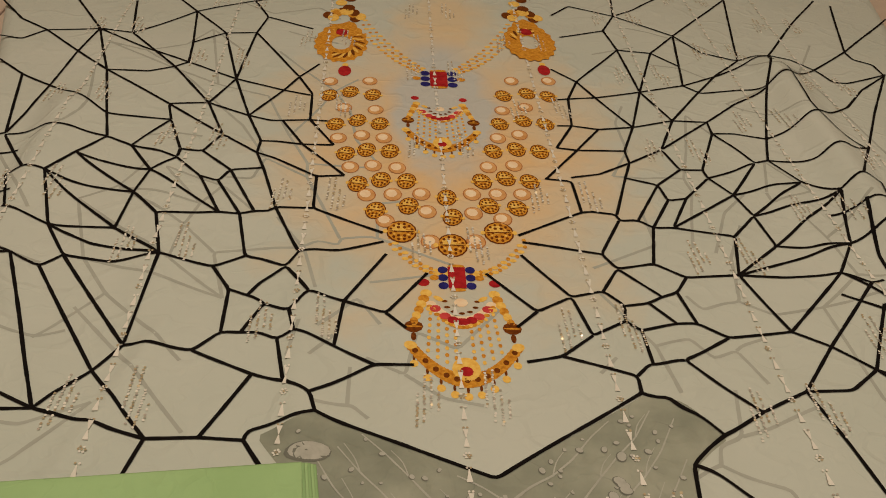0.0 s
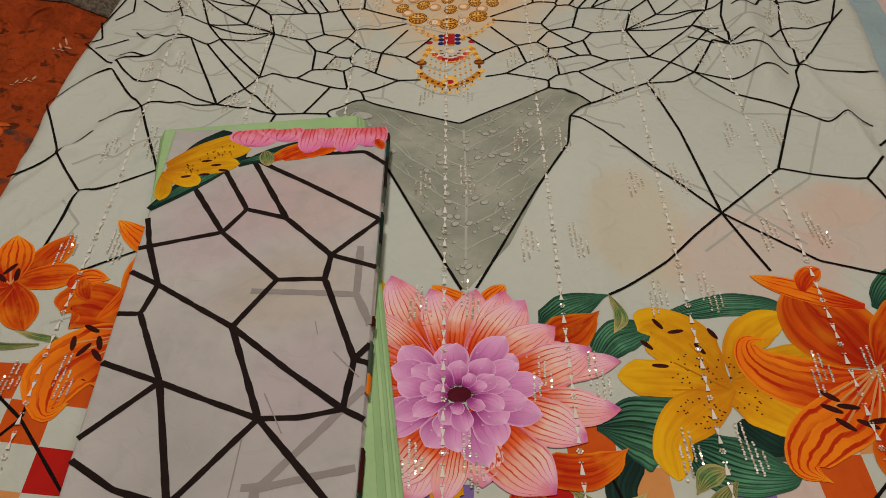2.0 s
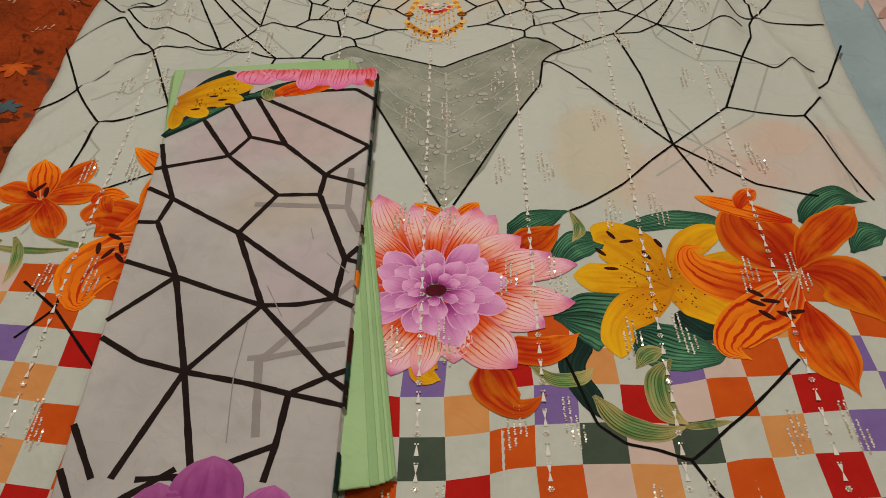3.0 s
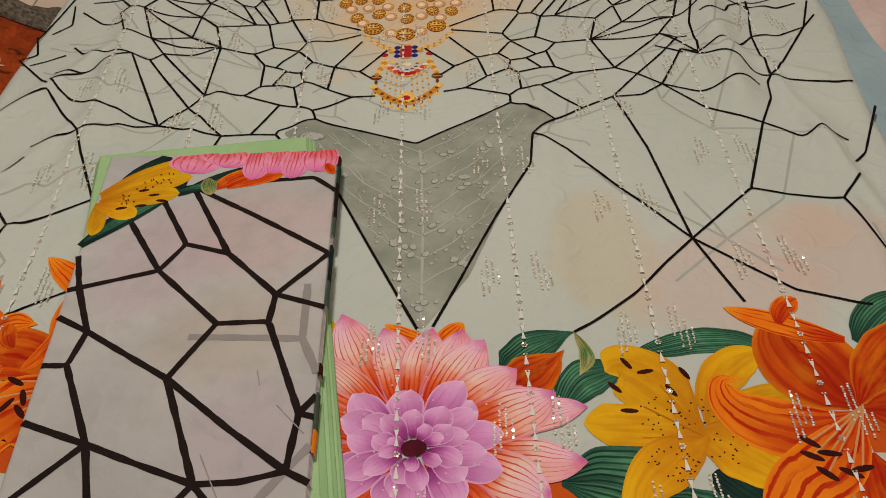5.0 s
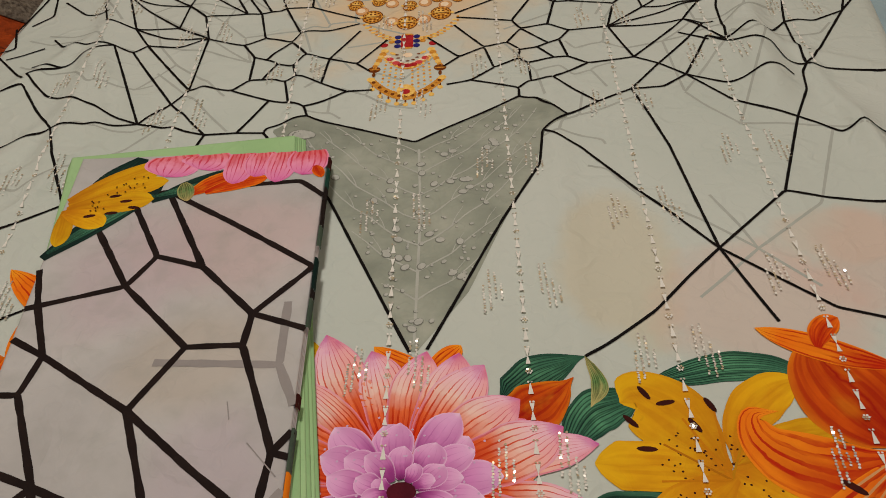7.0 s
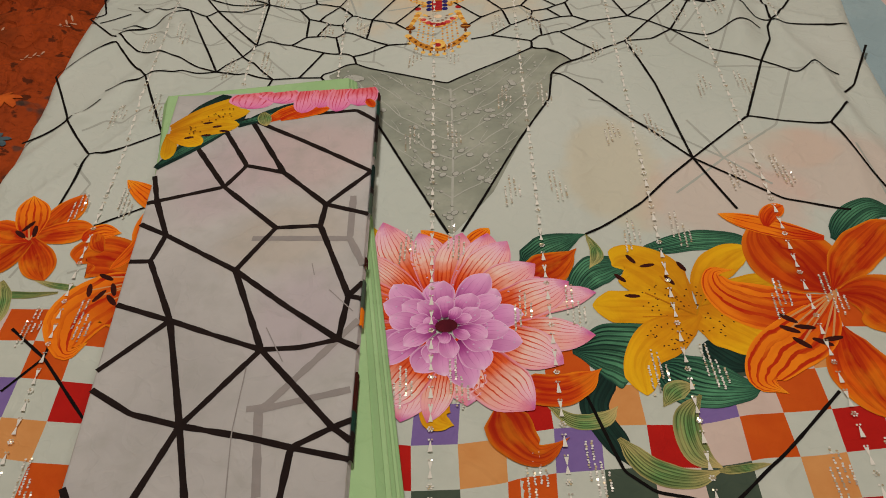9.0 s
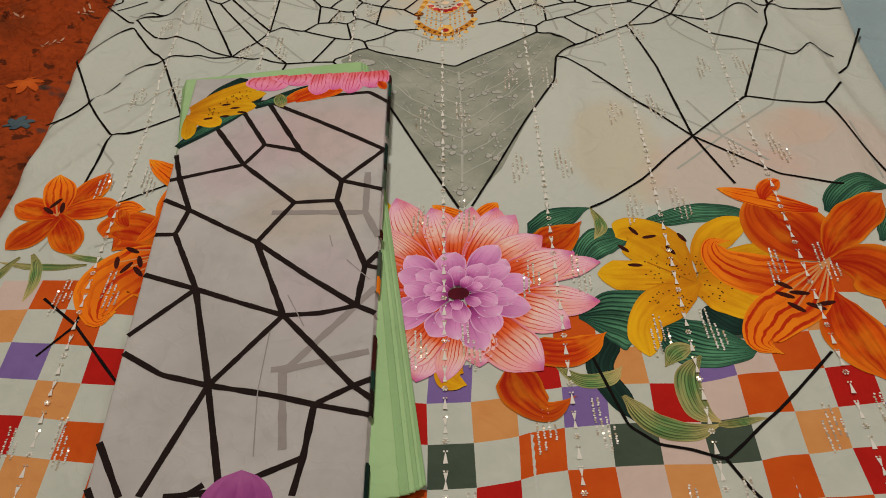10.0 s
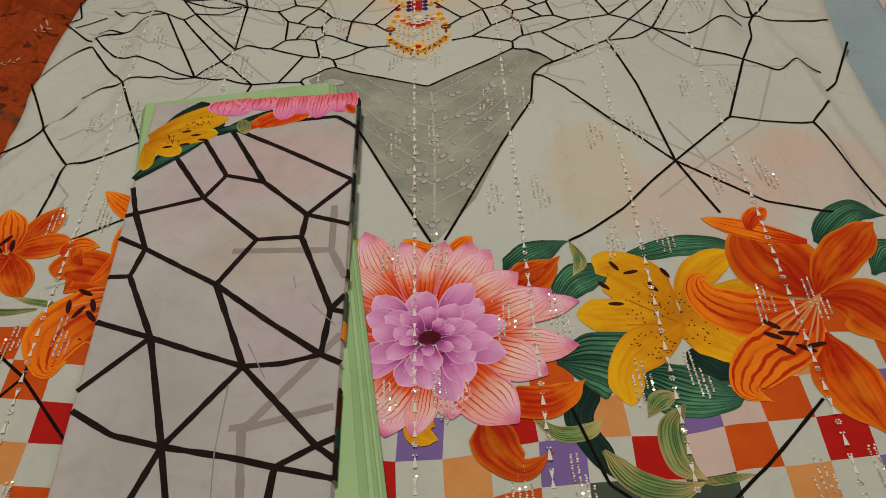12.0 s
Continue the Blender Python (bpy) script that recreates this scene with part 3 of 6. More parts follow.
thread((-0.381, 1.273), (-0.340, 1.315), (-0.295, 1.324))
thread((-0.317, 1.462), (-0.285, 1.388), (-0.295, 1.324), (-0.303, 1.165))
thread((-0.285, 1.388), (-0.212, 1.355))
thread((-0.295, 1.324), (-0.218, 1.183), (-0.193, 1.228))
thread((-0.375, 1.205), (-0.391, 1.189), (-0.423, 1.173), (-0.481, 1.176))
thread((-0.375, 1.205), (-0.303, 1.165), (-0.237, 1.140), (-0.198, 1.127))
thread((-0.328, 1.091), (-0.303, 1.165), (-0.272, 1.061))
thread((-0.218, 1.183), (-0.236, 1.137), (-0.272, 1.061))
thread((-0.218, 1.183), (-0.196, 1.132), (-0.193, 1.056))
thread((-0.377, 1.081), (-0.328, 1.091), (-0.297, 1.008), (-0.377, 1.081), (-0.366, 1.039))
thread((-0.633, 1.199), (-0.589, 1.158), (-0.543, 1.127), (-0.486, 1.082), (-0.448, 1.048), (-0.366, 1.039))
thread((-0.433, 0.992), (-0.475, 0.999), (-0.555, 0.993), (-0.503, 0.904))
thread((-0.399, 0.972), (-0.366, 1.039), (-0.340, 0.964))
thread((-0.328, 1.091), (-0.272, 1.061), (-0.242, 1.050), (-0.193, 1.056), (-0.170, 1.054))
thread((-0.272, 1.061), (-0.248, 0.994), (-0.249, 0.963))
thread((-0.249, 0.963), (-0.297, 1.008), (-0.313, 0.963), (-0.339, 0.962))
thread((-0.248, 0.994), (-0.228, 0.994), (-0.197, 0.989), (-0.159, 0.991))
thread((-0.228, 1.052), (-0.197, 0.989), (-0.142, 0.920))
thread((-0.193, 1.056), (-0.159, 0.991))
thread((-0.249, 0.963), (-0.228, 0.953), (-0.174, 0.915), (-0.142, 0.920))
thread((-0.249, 0.963), (-0.236, 0.925), (-0.214, 0.848))
thread((-0.476, 0.898), (-0.457, 0.948), (-0.433, 0.992), (-0.399, 0.972), (-0.363, 0.911))
thread((-0.399, 0.972), (-0.339, 0.941), (-0.339, 0.962))
thread((-0.457, 0.948), (-0.363, 0.911), (-0.339, 0.941))
thread((-0.457, 0.948), (-0.372, 0.868))
thread((-0.339, 0.941), (-0.306, 0.905), (-0.274, 0.834))
thread((-0.313, 0.963), (-0.274, 0.921), (-0.237, 0.840))
thread((-0.306, 0.905), (-0.284, 0.896), (-0.274, 0.921), (-0.237, 0.928))
thread((-0.284, 0.896), (-0.251, 0.832))
thread((-0.363, 0.911), (-0.274, 0.834))
thread((-0.363, 0.911), (-0.372, 0.868), (-0.376, 0.801))
thread((-0.520, 0.897), (-0.503, 0.904), (-0.476, 0.898), (-0.422, 0.880), (-0.372, 0.868), (-0.337, 0.822))
thread((-0.520, 0.897), (-0.493, 0.821))
thread((-0.476, 0.898), (-0.376, 0.801))
thread((-0.476, 0.898), (-0.445, 0.804), (-0.376, 0.801), (-0.319, 0.751))
thread((-0.337, 0.822), (-0.274, 0.834), (-0.251, 0.832), (-0.234, 0.839), (-0.221, 0.839), (-0.214, 0.848), (-0.173, 0.850))
thread((-0.174, 0.915), (-0.173, 0.850), (-0.095, 0.807))
thread((-0.337, 0.822), (-0.319, 0.751))
thread((-0.251, 0.832), (-0.235, 0.758), (-0.217, 0.754), (-0.192, 0.743), (-0.181, 0.764))
thread((-0.214, 0.848), (-0.181, 0.764), (-0.139, 0.773), (-0.094, 0.791))
thread((-0.496, 0.822), (-0.445, 0.804), (-0.393, 0.773), (-0.319, 0.751))
thread((-0.445, 0.804), (-0.415, 0.754), (-0.364, 0.742), (-0.319, 0.751))
thread((-0.319, 0.751), (-0.264, 0.739), (-0.235, 0.758))
thread((-0.264, 0.739), (-0.243, 0.704), (-0.241, 0.642))
thread((-0.243, 0.704), (-0.214, 0.692), (-0.207, 0.685))
thread((-0.225, 0.695), (-0.215, 0.716), (-0.192, 0.743), (-0.166, 0.700))
thread((-0.223, 0.642), (-0.207, 0.685), (-0.182, 0.674), (-0.166, 0.700), (-0.131, 0.690))
thread((-0.182, 0.674), (-0.175, 0.644))
thread((-0.415, 0.754), (-0.432, 0.734), (-0.462, 0.746))
thread((-0.432, 0.734), (-0.342, 0.589), (-0.281, 0.514))
thread((-0.415, 0.754), (-0.323, 0.620), (-0.319, 0.751))
thread((-0.323, 0.620), (-0.262, 0.616), (-0.241, 0.642), (-0.223, 0.642), (-0.207, 0.643), (-0.189, 0.634), (-0.175, 0.644))
thread((-0.323, 0.620), (-0.342, 0.589), (-0.378, 0.545))
thread((-0.281, 0.514), (-0.239, 0.517), (-0.203, 0.515))
thread((-0.262, 0.616), (-0.206, 0.589), (-0.178, 0.580))
thread((-0.206, 0.589), (-0.239, 0.517))
thread((-0.189, 0.634), (-0.178, 0.580), (-0.154, 0.566), (-0.148, 0.545))
thread((-0.175, 0.644), (-0.137, 0.626), (-0.100, 0.604))
thread((-0.091, 0.769), (-0.131, 0.690), (-0.137, 0.626))
thread((-0.131, 0.690), (-0.090, 0.674), (-0.049, 0.738))
thread((-0.090, 0.674), (-0.071, 0.653))
thread((-0.154, 0.566), (-0.100, 0.604), (-0.064, 0.604))
thread((-0.148, 0.545), (-0.201, 0.525), (-0.203, 0.515))
# printed net, lower panel
thread((0.197, 0.524), (0.162, 0.493), (0.153, 0.423), (0.102, 0.319), (0.018, 0.131))
thread((0.162, 0.493), (0.206, 0.456), (0.274, 0.349), (0.334, 0.260))
thread((0.288, 0.577), (0.315, 0.449), (0.334, 0.260))
thread((0.334, 0.260), (0.251, 0.175), (0.172, 0.113))
thread((0.334, 0.260), (0.430, 0.352), (0.472, 0.336), (0.519, 0.327), (0.536, 0.319))
thread((0.536, 0.319), (0.574, 0.366))
thread((0.582, 0.400), (0.604, 0.423), (0.658, 0.532))
thread((0.536, 0.319), (0.557, 0.215), (0.579, 0.135))
thread((0.334, 0.260), (0.368, 0.151))
thread((0.334, 0.260), (0.370, 0.225), (0.430, 0.166), (0.506, 0.139))
thread((-0.203, 0.515), (-0.152, 0.432), (-0.140, 0.428), (-0.103, 0.371), (-0.065, 0.282), (0.001, 0.128))
thread((-0.176, 0.472), (-0.198, 0.465), (-0.231, 0.410), (-0.297, 0.359), (-0.343, 0.312))
thread((-0.281, 0.514), (-0.299, 0.435))
thread((-0.309, 0.406), (-0.330, 0.354), (-0.343, 0.312))
thread((-0.343, 0.312), (-0.363, 0.240))
thread((-0.343, 0.312), (-0.394, 0.252))
thread((-0.391, 0.223), (-0.475, 0.170))
thread((-0.343, 0.312), (-0.269, 0.243))
thread((-0.166, 0.123), (-0.127, 0.074))
thread((-0.343, 0.312), (-0.430, 0.382), (-0.491, 0.534))
thread((-0.430, 0.382), (-0.505, 0.330), (-0.523, 0.328), (-0.578, 0.407), (-0.644, 0.547))
thread((-0.523, 0.328), (-0.529, 0.272), (-0.533, 0.205))
thread((-0.640, 0.369), (-0.578, 0.407), (-0.564, 0.438), (-0.548, 0.473))
thread((-0.551, 0.504), (-0.491, 0.534), (-0.427, 0.544), (-0.378, 0.545))
thread((-0.644, 0.547), (-0.622, 0.597), (-0.571, 0.651), (-0.533, 0.591), (-0.491, 0.534))
thread((-0.648, 0.747), (-0.574, 0.662))
thread((-0.573, 0.676), (-0.529, 0.624), (-0.460, 0.590), (-0.378, 0.545), (-0.281, 0.514))
thread((-0.462, 0.746), (-0.378, 0.545))
thread((-0.575, 0.700), (-0.531, 0.701), (-0.462, 0.746))
thread((-0.518, -0.006), (-0.463, -0.054), (-0.389, -0.143), (-0.298, -0.204), (-0.241, -0.260))
thread((-0.497, -0.099), (-0.463, -0.054), (-0.463, -0.031))
thread((-0.241, -0.260), (-0.204, -0.244), (-0.179, -0.229), (-0.149, -0.225), (-0.119, -0.151))
thread((0.146, -0.133), (0.172, -0.225), (0.199, -0.249), (0.230, -0.256), (0.262, -0.269), (0.325, -0.216), (0.405, -0.138))
thread((-0.241, -0.260), (-0.252, -0.280), (-0.280, -0.318))
thread((0.262, -0.269), (0.278, -0.303), (0.303, -0.343))
# printed net, outer folds
thread((0.367, 0.607), (0.418, 0.583), (0.463, 0.591), (0.494, 0.600), (0.507, 0.588))
thread((0.288, 0.577), (0.332, 0.579), (0.367, 0.607), (0.413, 0.697))
thread((0.367, 0.607), (0.415, 0.545), (0.453, 0.519), (0.488, 0.501), (0.509, 0.487), (0.532, 0.464), (0.558, 0.472), (0.591, 0.451))
thread((0.430, 0.352), (0.488, 0.501), (0.516, 0.559), (0.523, 0.602), (0.532, 0.617))
thread((0.413, 0.697), (0.437, 0.687), (0.485, 0.696), (0.505, 0.695), (0.535, 0.735), (0.557, 0.742), (0.578, 0.736), (0.627, 0.761))
thread((0.413, 0.697), (0.467, 0.663), (0.494, 0.658), (0.507, 0.624), (0.532, 0.617))
thread((0.559, 0.858), (0.535, 0.735), (0.532, 0.617), (0.548, 0.635), (0.627, 0.761), (0.657, 0.801))
thread((0.532, 0.617), (0.552, 0.613), (0.593, 0.602), (0.625, 0.594), (0.649, 0.597))
thread((0.463, 0.795), (0.509, 0.806), (0.524, 0.838), (0.548, 0.854), (0.573, 0.848), (0.610, 0.854))
thread((0.660, 0.849), (0.627, 0.761))
thread((-0.643, 0.824), (-0.623, 0.763), (-0.648, 0.747))
thread((-0.625, 0.729), (-0.601, 0.741), (-0.576, 0.760))
thread((-0.569, 0.785), (-0.546, 0.757), (-0.462, 0.746))
thread((-0.590, 0.910), (-0.544, 0.865), (-0.500, 0.857))
thread((-0.621, 0.833), (-0.596, 0.864), (-0.611, 0.935))
# printed net, far corners
thread((0.377, 0.716), (0.414, 0.687))
thread((0.390, 0.750), (0.439, 0.685))
thread((0.468, 0.877), (0.444, 0.779), (0.439, 0.685))
thread((0.549, 0.830), (0.601, 0.826), (0.638, 0.842))
thread((0.422, 0.861), (0.467, 0.873), (0.498, 0.880))
thread((0.498, 0.880), (0.567, 1.002), (0.609, 1.055))
thread((0.498, 0.880), (0.531, 0.859), (0.558, 0.830))
thread((-0.555, 0.997), (-0.589, 1.158))
thread((-0.639, 0.815), (-0.611, 1.008), (-0.586, 0.979))
thread((-0.524, 0.950), (-0.580, 0.944))
thread((-0.531, 0.701), (-0.573, 0.676))
thread((-0.555, 0.997), (-0.586, 0.979), (-0.634, 1.020))

# the same net of the under layer, faint through the cloth
for pts in NET[::2]:
    moved = [(-x + 0.02 + 0.015 * math.sin(3 * y), y - 0.055) for x, y in pts]
    if all(-0.62 < x < 0.6 and -0.1 < y < 1.6 for x, y in moved):
        part("under_layer_line", ribbon(moved, 0.0036, 0.0012), M_GHOST, spread, "faint grey line of the layer beneath")


# grey leaf panel with veins and drops
def leaf_left(y):
    return np.interp(y, [0.125, 0.21, 0.28, 0.36, 0.43, 0.505, 0.528], [0.004, -0.036, -0.064, -0.098, -0.135, -0.185, -0.192])


def leaf_right(y):
    return np.interp(y, [0.125, 0.21, 0.32, 0.43, 0.50, 0.545, 0.575], [0.006, 0.062, 0.105, 0.150, 0.164, 0.186, 0.165])


def leaf_top(x):
    return np.interp(x, [-0.200, -0.148, -0.002, 0.143, 0.168, 0.198], [0.516, 0.545, 0.476, 0.575, 0.562, 0.518])


bm = bmesh.new()
rows, n = [], 80
for i in range(n + 1):
    x = -0.190 + 0.386 * i / n
    lo = np.interp(x, [-0.190, -0.135, -0.098, -0.064, -0.036, 0.005, 0.062, 0.105, 0.148, 0.160, 0.166, 0.196], [0.515, 0.43, 0.36, 0.28, 0.21, 0.125, 0.21, 0.32, 0.42, 0.475, 0.492, 0.518])
    hi = leaf_top(x)
    rows.append([(x, lo + (hi - lo) * j / 60, H(x, lo + (hi - lo) * j / 60) + 0.00025) for j in range(61)])
quads(bm, rows)
panel = part("leaf_panel", bm, M_LEAFPANEL, spread, "grey printed leaf with water drops")
rnd = random.Random(5)


def in_leaf(x, y, m=0.008):
    return 0.13 < y < leaf_top(x) - m and leaf_left(y) + m < x < leaf_right(y) - m


part("leaf_vein", ribbon([(0.004, 0.46), (0.008, 0.33), (0.005, 0.14)], 0.0030, 0.0042), M_VEIN, panel)
for k in range(7):
    y = 0.20 + 0.042 * k
    for s in (-1, 1):
        pts = [(0.006, y)]
        for q in range(1, 9):
            x1, y1 = 0.006 + s * 0.019 * q, y + 0.012 * q + 0.0012 * q * q + 0.003 * math.sin(q * 2 + k)
            if not in_leaf(x1, y1, 0.003):
                break
            pts.append((x1, y1))
        if len(pts) > 2:
            part("leaf_vein", ribbon(pts, 0.0022, 0.0042, taper=0.5), M_VEIN, panel)
            for q in range(2, len(pts) - 1, 2):
                x1, y1 = pts[q]
                end = (x1 + s * 0.014, y1 + 0.030 + 0.004 * math.sin(3 * q + k))
                if in_leaf(*end, 0.003):
                    part("leaf_vein", ribbon([(x1, y1), (x1 + s * 0.004, y1 + 0.014), end], 0.0012, 0.0042, taper=0.5), M_VEIN, panel)
bm = bmesh.new()
made = 0
while made < 190:
    x, y = rnd.uniform(-0.17, 0.16), rnd.uniform(0.15, 0.55)
    if (x < -0.05 and y < 0.44 and rnd.random() < 0.7) or not in_leaf(x, y):
        continue
    r = rnd.choice((0.0014, 0.0018, 0.002, 0.0024, 0.003, 0.0048))
    t = rnd.uniform(0, 180)
    disc_into(bm, x, y, r * 1.25, r, t, 0.0046, mat=1)
    disc_into(bm, x + 0.0004, y + 0.0005, r * 1.05, r * 0.8, t, 0.0050, mat=0)
    made += 1
disc_into(bm, -0.150, 0.500, 0.019, 0.011, 8, 0.0046, mat=1)
disc_into(bm, -0.149, 0.501, 0.017, 0.0095, 8, 0.0050, mat=0)
part("dew_print", bm, [M_DROP, M_DROP_EDGE], panel, "printed grey water drops", "stuff")

# check border
COLS = "rolpgorlgpo"
rnd = random.Random(11)
KNOWN = {(-2, 0): "r", (0, 0): "l", (2, 0): "p", (4, 0): "r", (-4, 0): "o", (-6, 0): "r", (-1, -1): "g", (1, -1): "o", (3, -1): "g", (-3, -1): "l",
         (-5, -1): "g", (-7, -1): "g", (-1, 1): "p", (-3, 1): "o", (-5, 1): "p", (-8, 0): "p", (-9, 1): "r", (-9, -1): "o", (0, -2): "r", (2, -2): "o",
         (6, 0): "o", (5, 1): "p", (7, 1): "o", (5, -1): "l", (7, -1): "g", (8, 0): "l", (9, 1): "r", (-6, 2): "o", (-7, 1): "g", (-5, 3): "g", (-10, 2): "o"}
KNOWN.update({(4, -2): "l", (6, -2): "o", (-2, -2): "o", (8, -2): "r", (5, -1): "g", (8, 0): "r", (7, -1): "l", (9, 1): "p", (3, 1): "l", (1, 1): "r",
              (-4, -2): "o", (-7, 1): "l", (-6, -2): "l", (-8, 2): "g", (-8, -2): "o", (-10, 0): "l", (-11, 1): "p", (-7, 3): "p", (-11, -1): "r", (-4, 2): "l"})


def check_corner(i, j):
    x, y = 0.012 + 0.0495 * i, -0.240 + 0.0515 * j
    y += np.interp(x, [-0.6, -0.41, -0.31, -0.26, -0.21, -0.16, 0.17, 0.235, 0.285, 0.33, 0.38, 0.43, 0.6],
                   [0.05, 0.044, 0.032, 0.018, 0.009, 0, 0, 0.007, 0.016, 0.025, 0.026, 0.022, 0.015])
    y += 0.020 * math.sin(abs(x + 0.02) * 9) ** 2 * (1 - 0.6 * abs(x)) + 0.004 * noise.noise((i * 0.6, j * 0.5, 7))
    return x * (0.955 if x > 0 else 1.0) + 0.004 * noise.noise((i * 0.5, j * 0.6, 2)), y


for j in range(-7, 4):
    for i in range(-14, 14):
        odd = (i + j) % 2
        key = KNOWN.get((i, j)) or (rnd.choice(COLS) if not odd else rnd.choice("wwwkw"))
        if odd:
            key = "k" if (i * 7 + j * 3) % 5 == 0 else "w"
        if j == 3 and abs(i + 0.5) < 7:
            continue
        c = [check_corner(i, j), check_corner(i + 1, j), check_corner(i + 1, j + 1), check_corner(i, j + 1)]
        if min(p[0] for p in c) < -0.628 or max(p[0] for p in c) > 0.618:
            continue
        bm = bmesh.new()
        rows = []
        for a in range(6):
            lo, hi = Vector(c[0]).lerp(Vector(c[1]), a / 5), Vector(c[3]).lerp(Vector(c[2]), a / 5)
            rows.append([(*lo.lerp(hi, b / 5), 0) for b in range(6)])
        rows = [[(p[0], p[1], H(p[0], p[1]) + 0.00025) for p in r] for r in rows]
        quads(bm, rows)
        part("check_square", bm, CHECKS[key], spread)


# flowers
def blossom(name, heart, mat, parent, label=""):
    bm = bmesh.new()
    disc_into(bm, *heart)
    return part(name, bm, mat, parent, label)


def petals(flower, mat, base_lift, specs, name="petal"):
    for k, (base, tip, w, bend, full, blunt) in enumerate(specs):
        part(name, petal_bm(base, tip, w, bend, full, base_lift + 0.00009 * k, blunt=blunt), mat, flower)


def dark_marks(flower, lift, marks, size=(0.0095, 0.0030)):
    for x, y, a in marks:
        bm = bmesh.new()
        disc_into(bm, x, y, size[0], size[1], a, lift, seg=10)
        part("anther", bm, M_ANTHER, flower)


def freckles(flower, spots, lift, seed):
    r = random.Random(seed)
    bm = bmesh.new()
    for x, y, rx, ry, n in spots:
        for _ in range(n):
            a, d = r.uniform(0, 6.28), math.sqrt(r.random())
            disc_into(bm, x + rx * d * math.cos(a), y + ry * d * math.sin(a), 0.0013, 0.0010, r.uniform(0, 180), lift, seg=6)
    part("speckle_print", bm, M_ANTHER, flower, "small dark speckles", "stuff")


def leaf(base, tip, w, bend, mat, lift, full=0.45, blunt=0.1, name="printed_leaf"):
    return part(name, petal_bm(base, tip, w, bend, full, lift, blunt=blunt, wave=0.06), mat, spread, root_label(mat))


def root_label(mat):
    return {"pale_leaf_ink": "pale striped green leaf", "dark_leaf_ink": "dark green leaf"}.get(mat.name, "green striped leaf")


GREEN_LEAVES = [
    (((0.137, -0.071), (0.178, -0.072), (0.215, -0.087), (0.233, -0.116)), (0.026, 0.083, 0.092, 0.039)),
    (((0.225, -0.093), (0.263, -0.117), (0.303, -0.130), (0.333, -0.128)), (0.051, 0.069, 0.045, 0.006)),
    (((0.091, 0.069), (0.129, 0.099), (0.172, 0.113)), (0.034, 0.046, 0.007)),
    (((0.145, 0.011), (0.173, 0.048), (0.216, 0.069)), (0.024, 0.046, 0.030)),
    (((0.222, 0.082), (0.285, 0.096), (0.341, 0.096), (0.388, 0.074)), (0.011, 0.033, 0.031, 0.007)),
    (((0.469, 0.088), (0.514, 0.130), (0.569, 0.132)), (0.025, 0.047, 0.007)),
    (((0.513, 0.025), (0.547, 0.065), (0.578, 0.074)), (0.014, 0.043, 0.010)),
]
DARK_LEAVES = [
    (((0.175, -0.098), (0.152, -0.145), (0.169, -0.191), (0.180, -0.220)), (0.033, 0.030, 0.027, 0.010)),
    (((0.187, -0.051), (0.226, -0.048), (0.261, -0.063)), (0.027, 0.054, 0.018)),
    (((0.283, -0.063), (0.306, -0.090), (0.327, -0.103)), (0.026, 0.039, 0.009)),
]
PALE_LEAVES = [
    (((0.103, -0.143), (0.131, -0.164), (0.160, -0.162), (0.177, -0.146)), (0.006, 0.018, 0.019, 0.005)),
    (((0.172, -0.186), (0.198, -0.222), (0.234, -0.235), (0.268, -0.226)), (0.014, 0.028, 0.023, 0.005)),
    (((0.264, -0.135), (0.244, -0.163), (0.246, -0.205), (0.268, -0.225)), (0.009, 0.026, 0.028, 0.008)),
    (((0.263, -0.227), (0.291, -0.226), (0.313, -0.224)), (0.009, 0.009, 0.003)),
    (((0.223, -0.149), (0.240, -0.128), (0.261, -0.121)), (0.004, 0.025, 0.006)),
    (((0.172, 0.113), (0.182, 0.081), (0.170, 0.052)), (0.005, 0.017, 0.004)),
]
YELLOW_RIGHT = [
    (((0.288, -0.009), (0.339, 0.013), (0.384, 0.019)), (0.021, 0.038, 0.036)),
    (((0.283, -0.013), (0.247, 0.039), (0.217, 0.067), (0.198, 0.061)), (0.022, 0.074, 0.067, 0.022)),
    (((0.289, -0.006), (0.309, 0.039), (0.339, 0.068), (0.377, 0.083)), (0.016, 0.042, 0.043, 0.005)),
    (((0.284, -0.014), (0.316, -0.044), (0.352, -0.079)), (0.037, 0.064, 0.039)),
    (((0.284, -0.015), (0.226, -0.008), (0.167, -0.005)), (0.027, 0.050, 0.051)),
    (((0.286, -0.021), (0.241, -0.053), (0.211, -0.087), (0.209, -0.134)), (0.028, 0.055, 0.040, 0.040)),
]
ORANGE_RIGHT = [
    (((0.443, 0.002), (0.419, 0.045), (0.397, 0.093), (0.393, 0.141)), (0.048, 0.108, 0.082, 0.007)),
    (((0.444, 0.007), (0.478, 0.052), (0.513, 0.086), (0.546, 0.115)), (0.020, 0.053, 0.055, 0.009)),
    (((0.442, 0.001), (0.481, -0.008), (0.505, -0.041), (0.520, -0.089)), (0.012, 0.075, 0.079, 0.012)),
    (((0.434, -0.051), (0.435, -0.099), (0.443, -0.141), (0.456, -0.192)), (0.023, 0.066, 0.064, 0.006)),
]
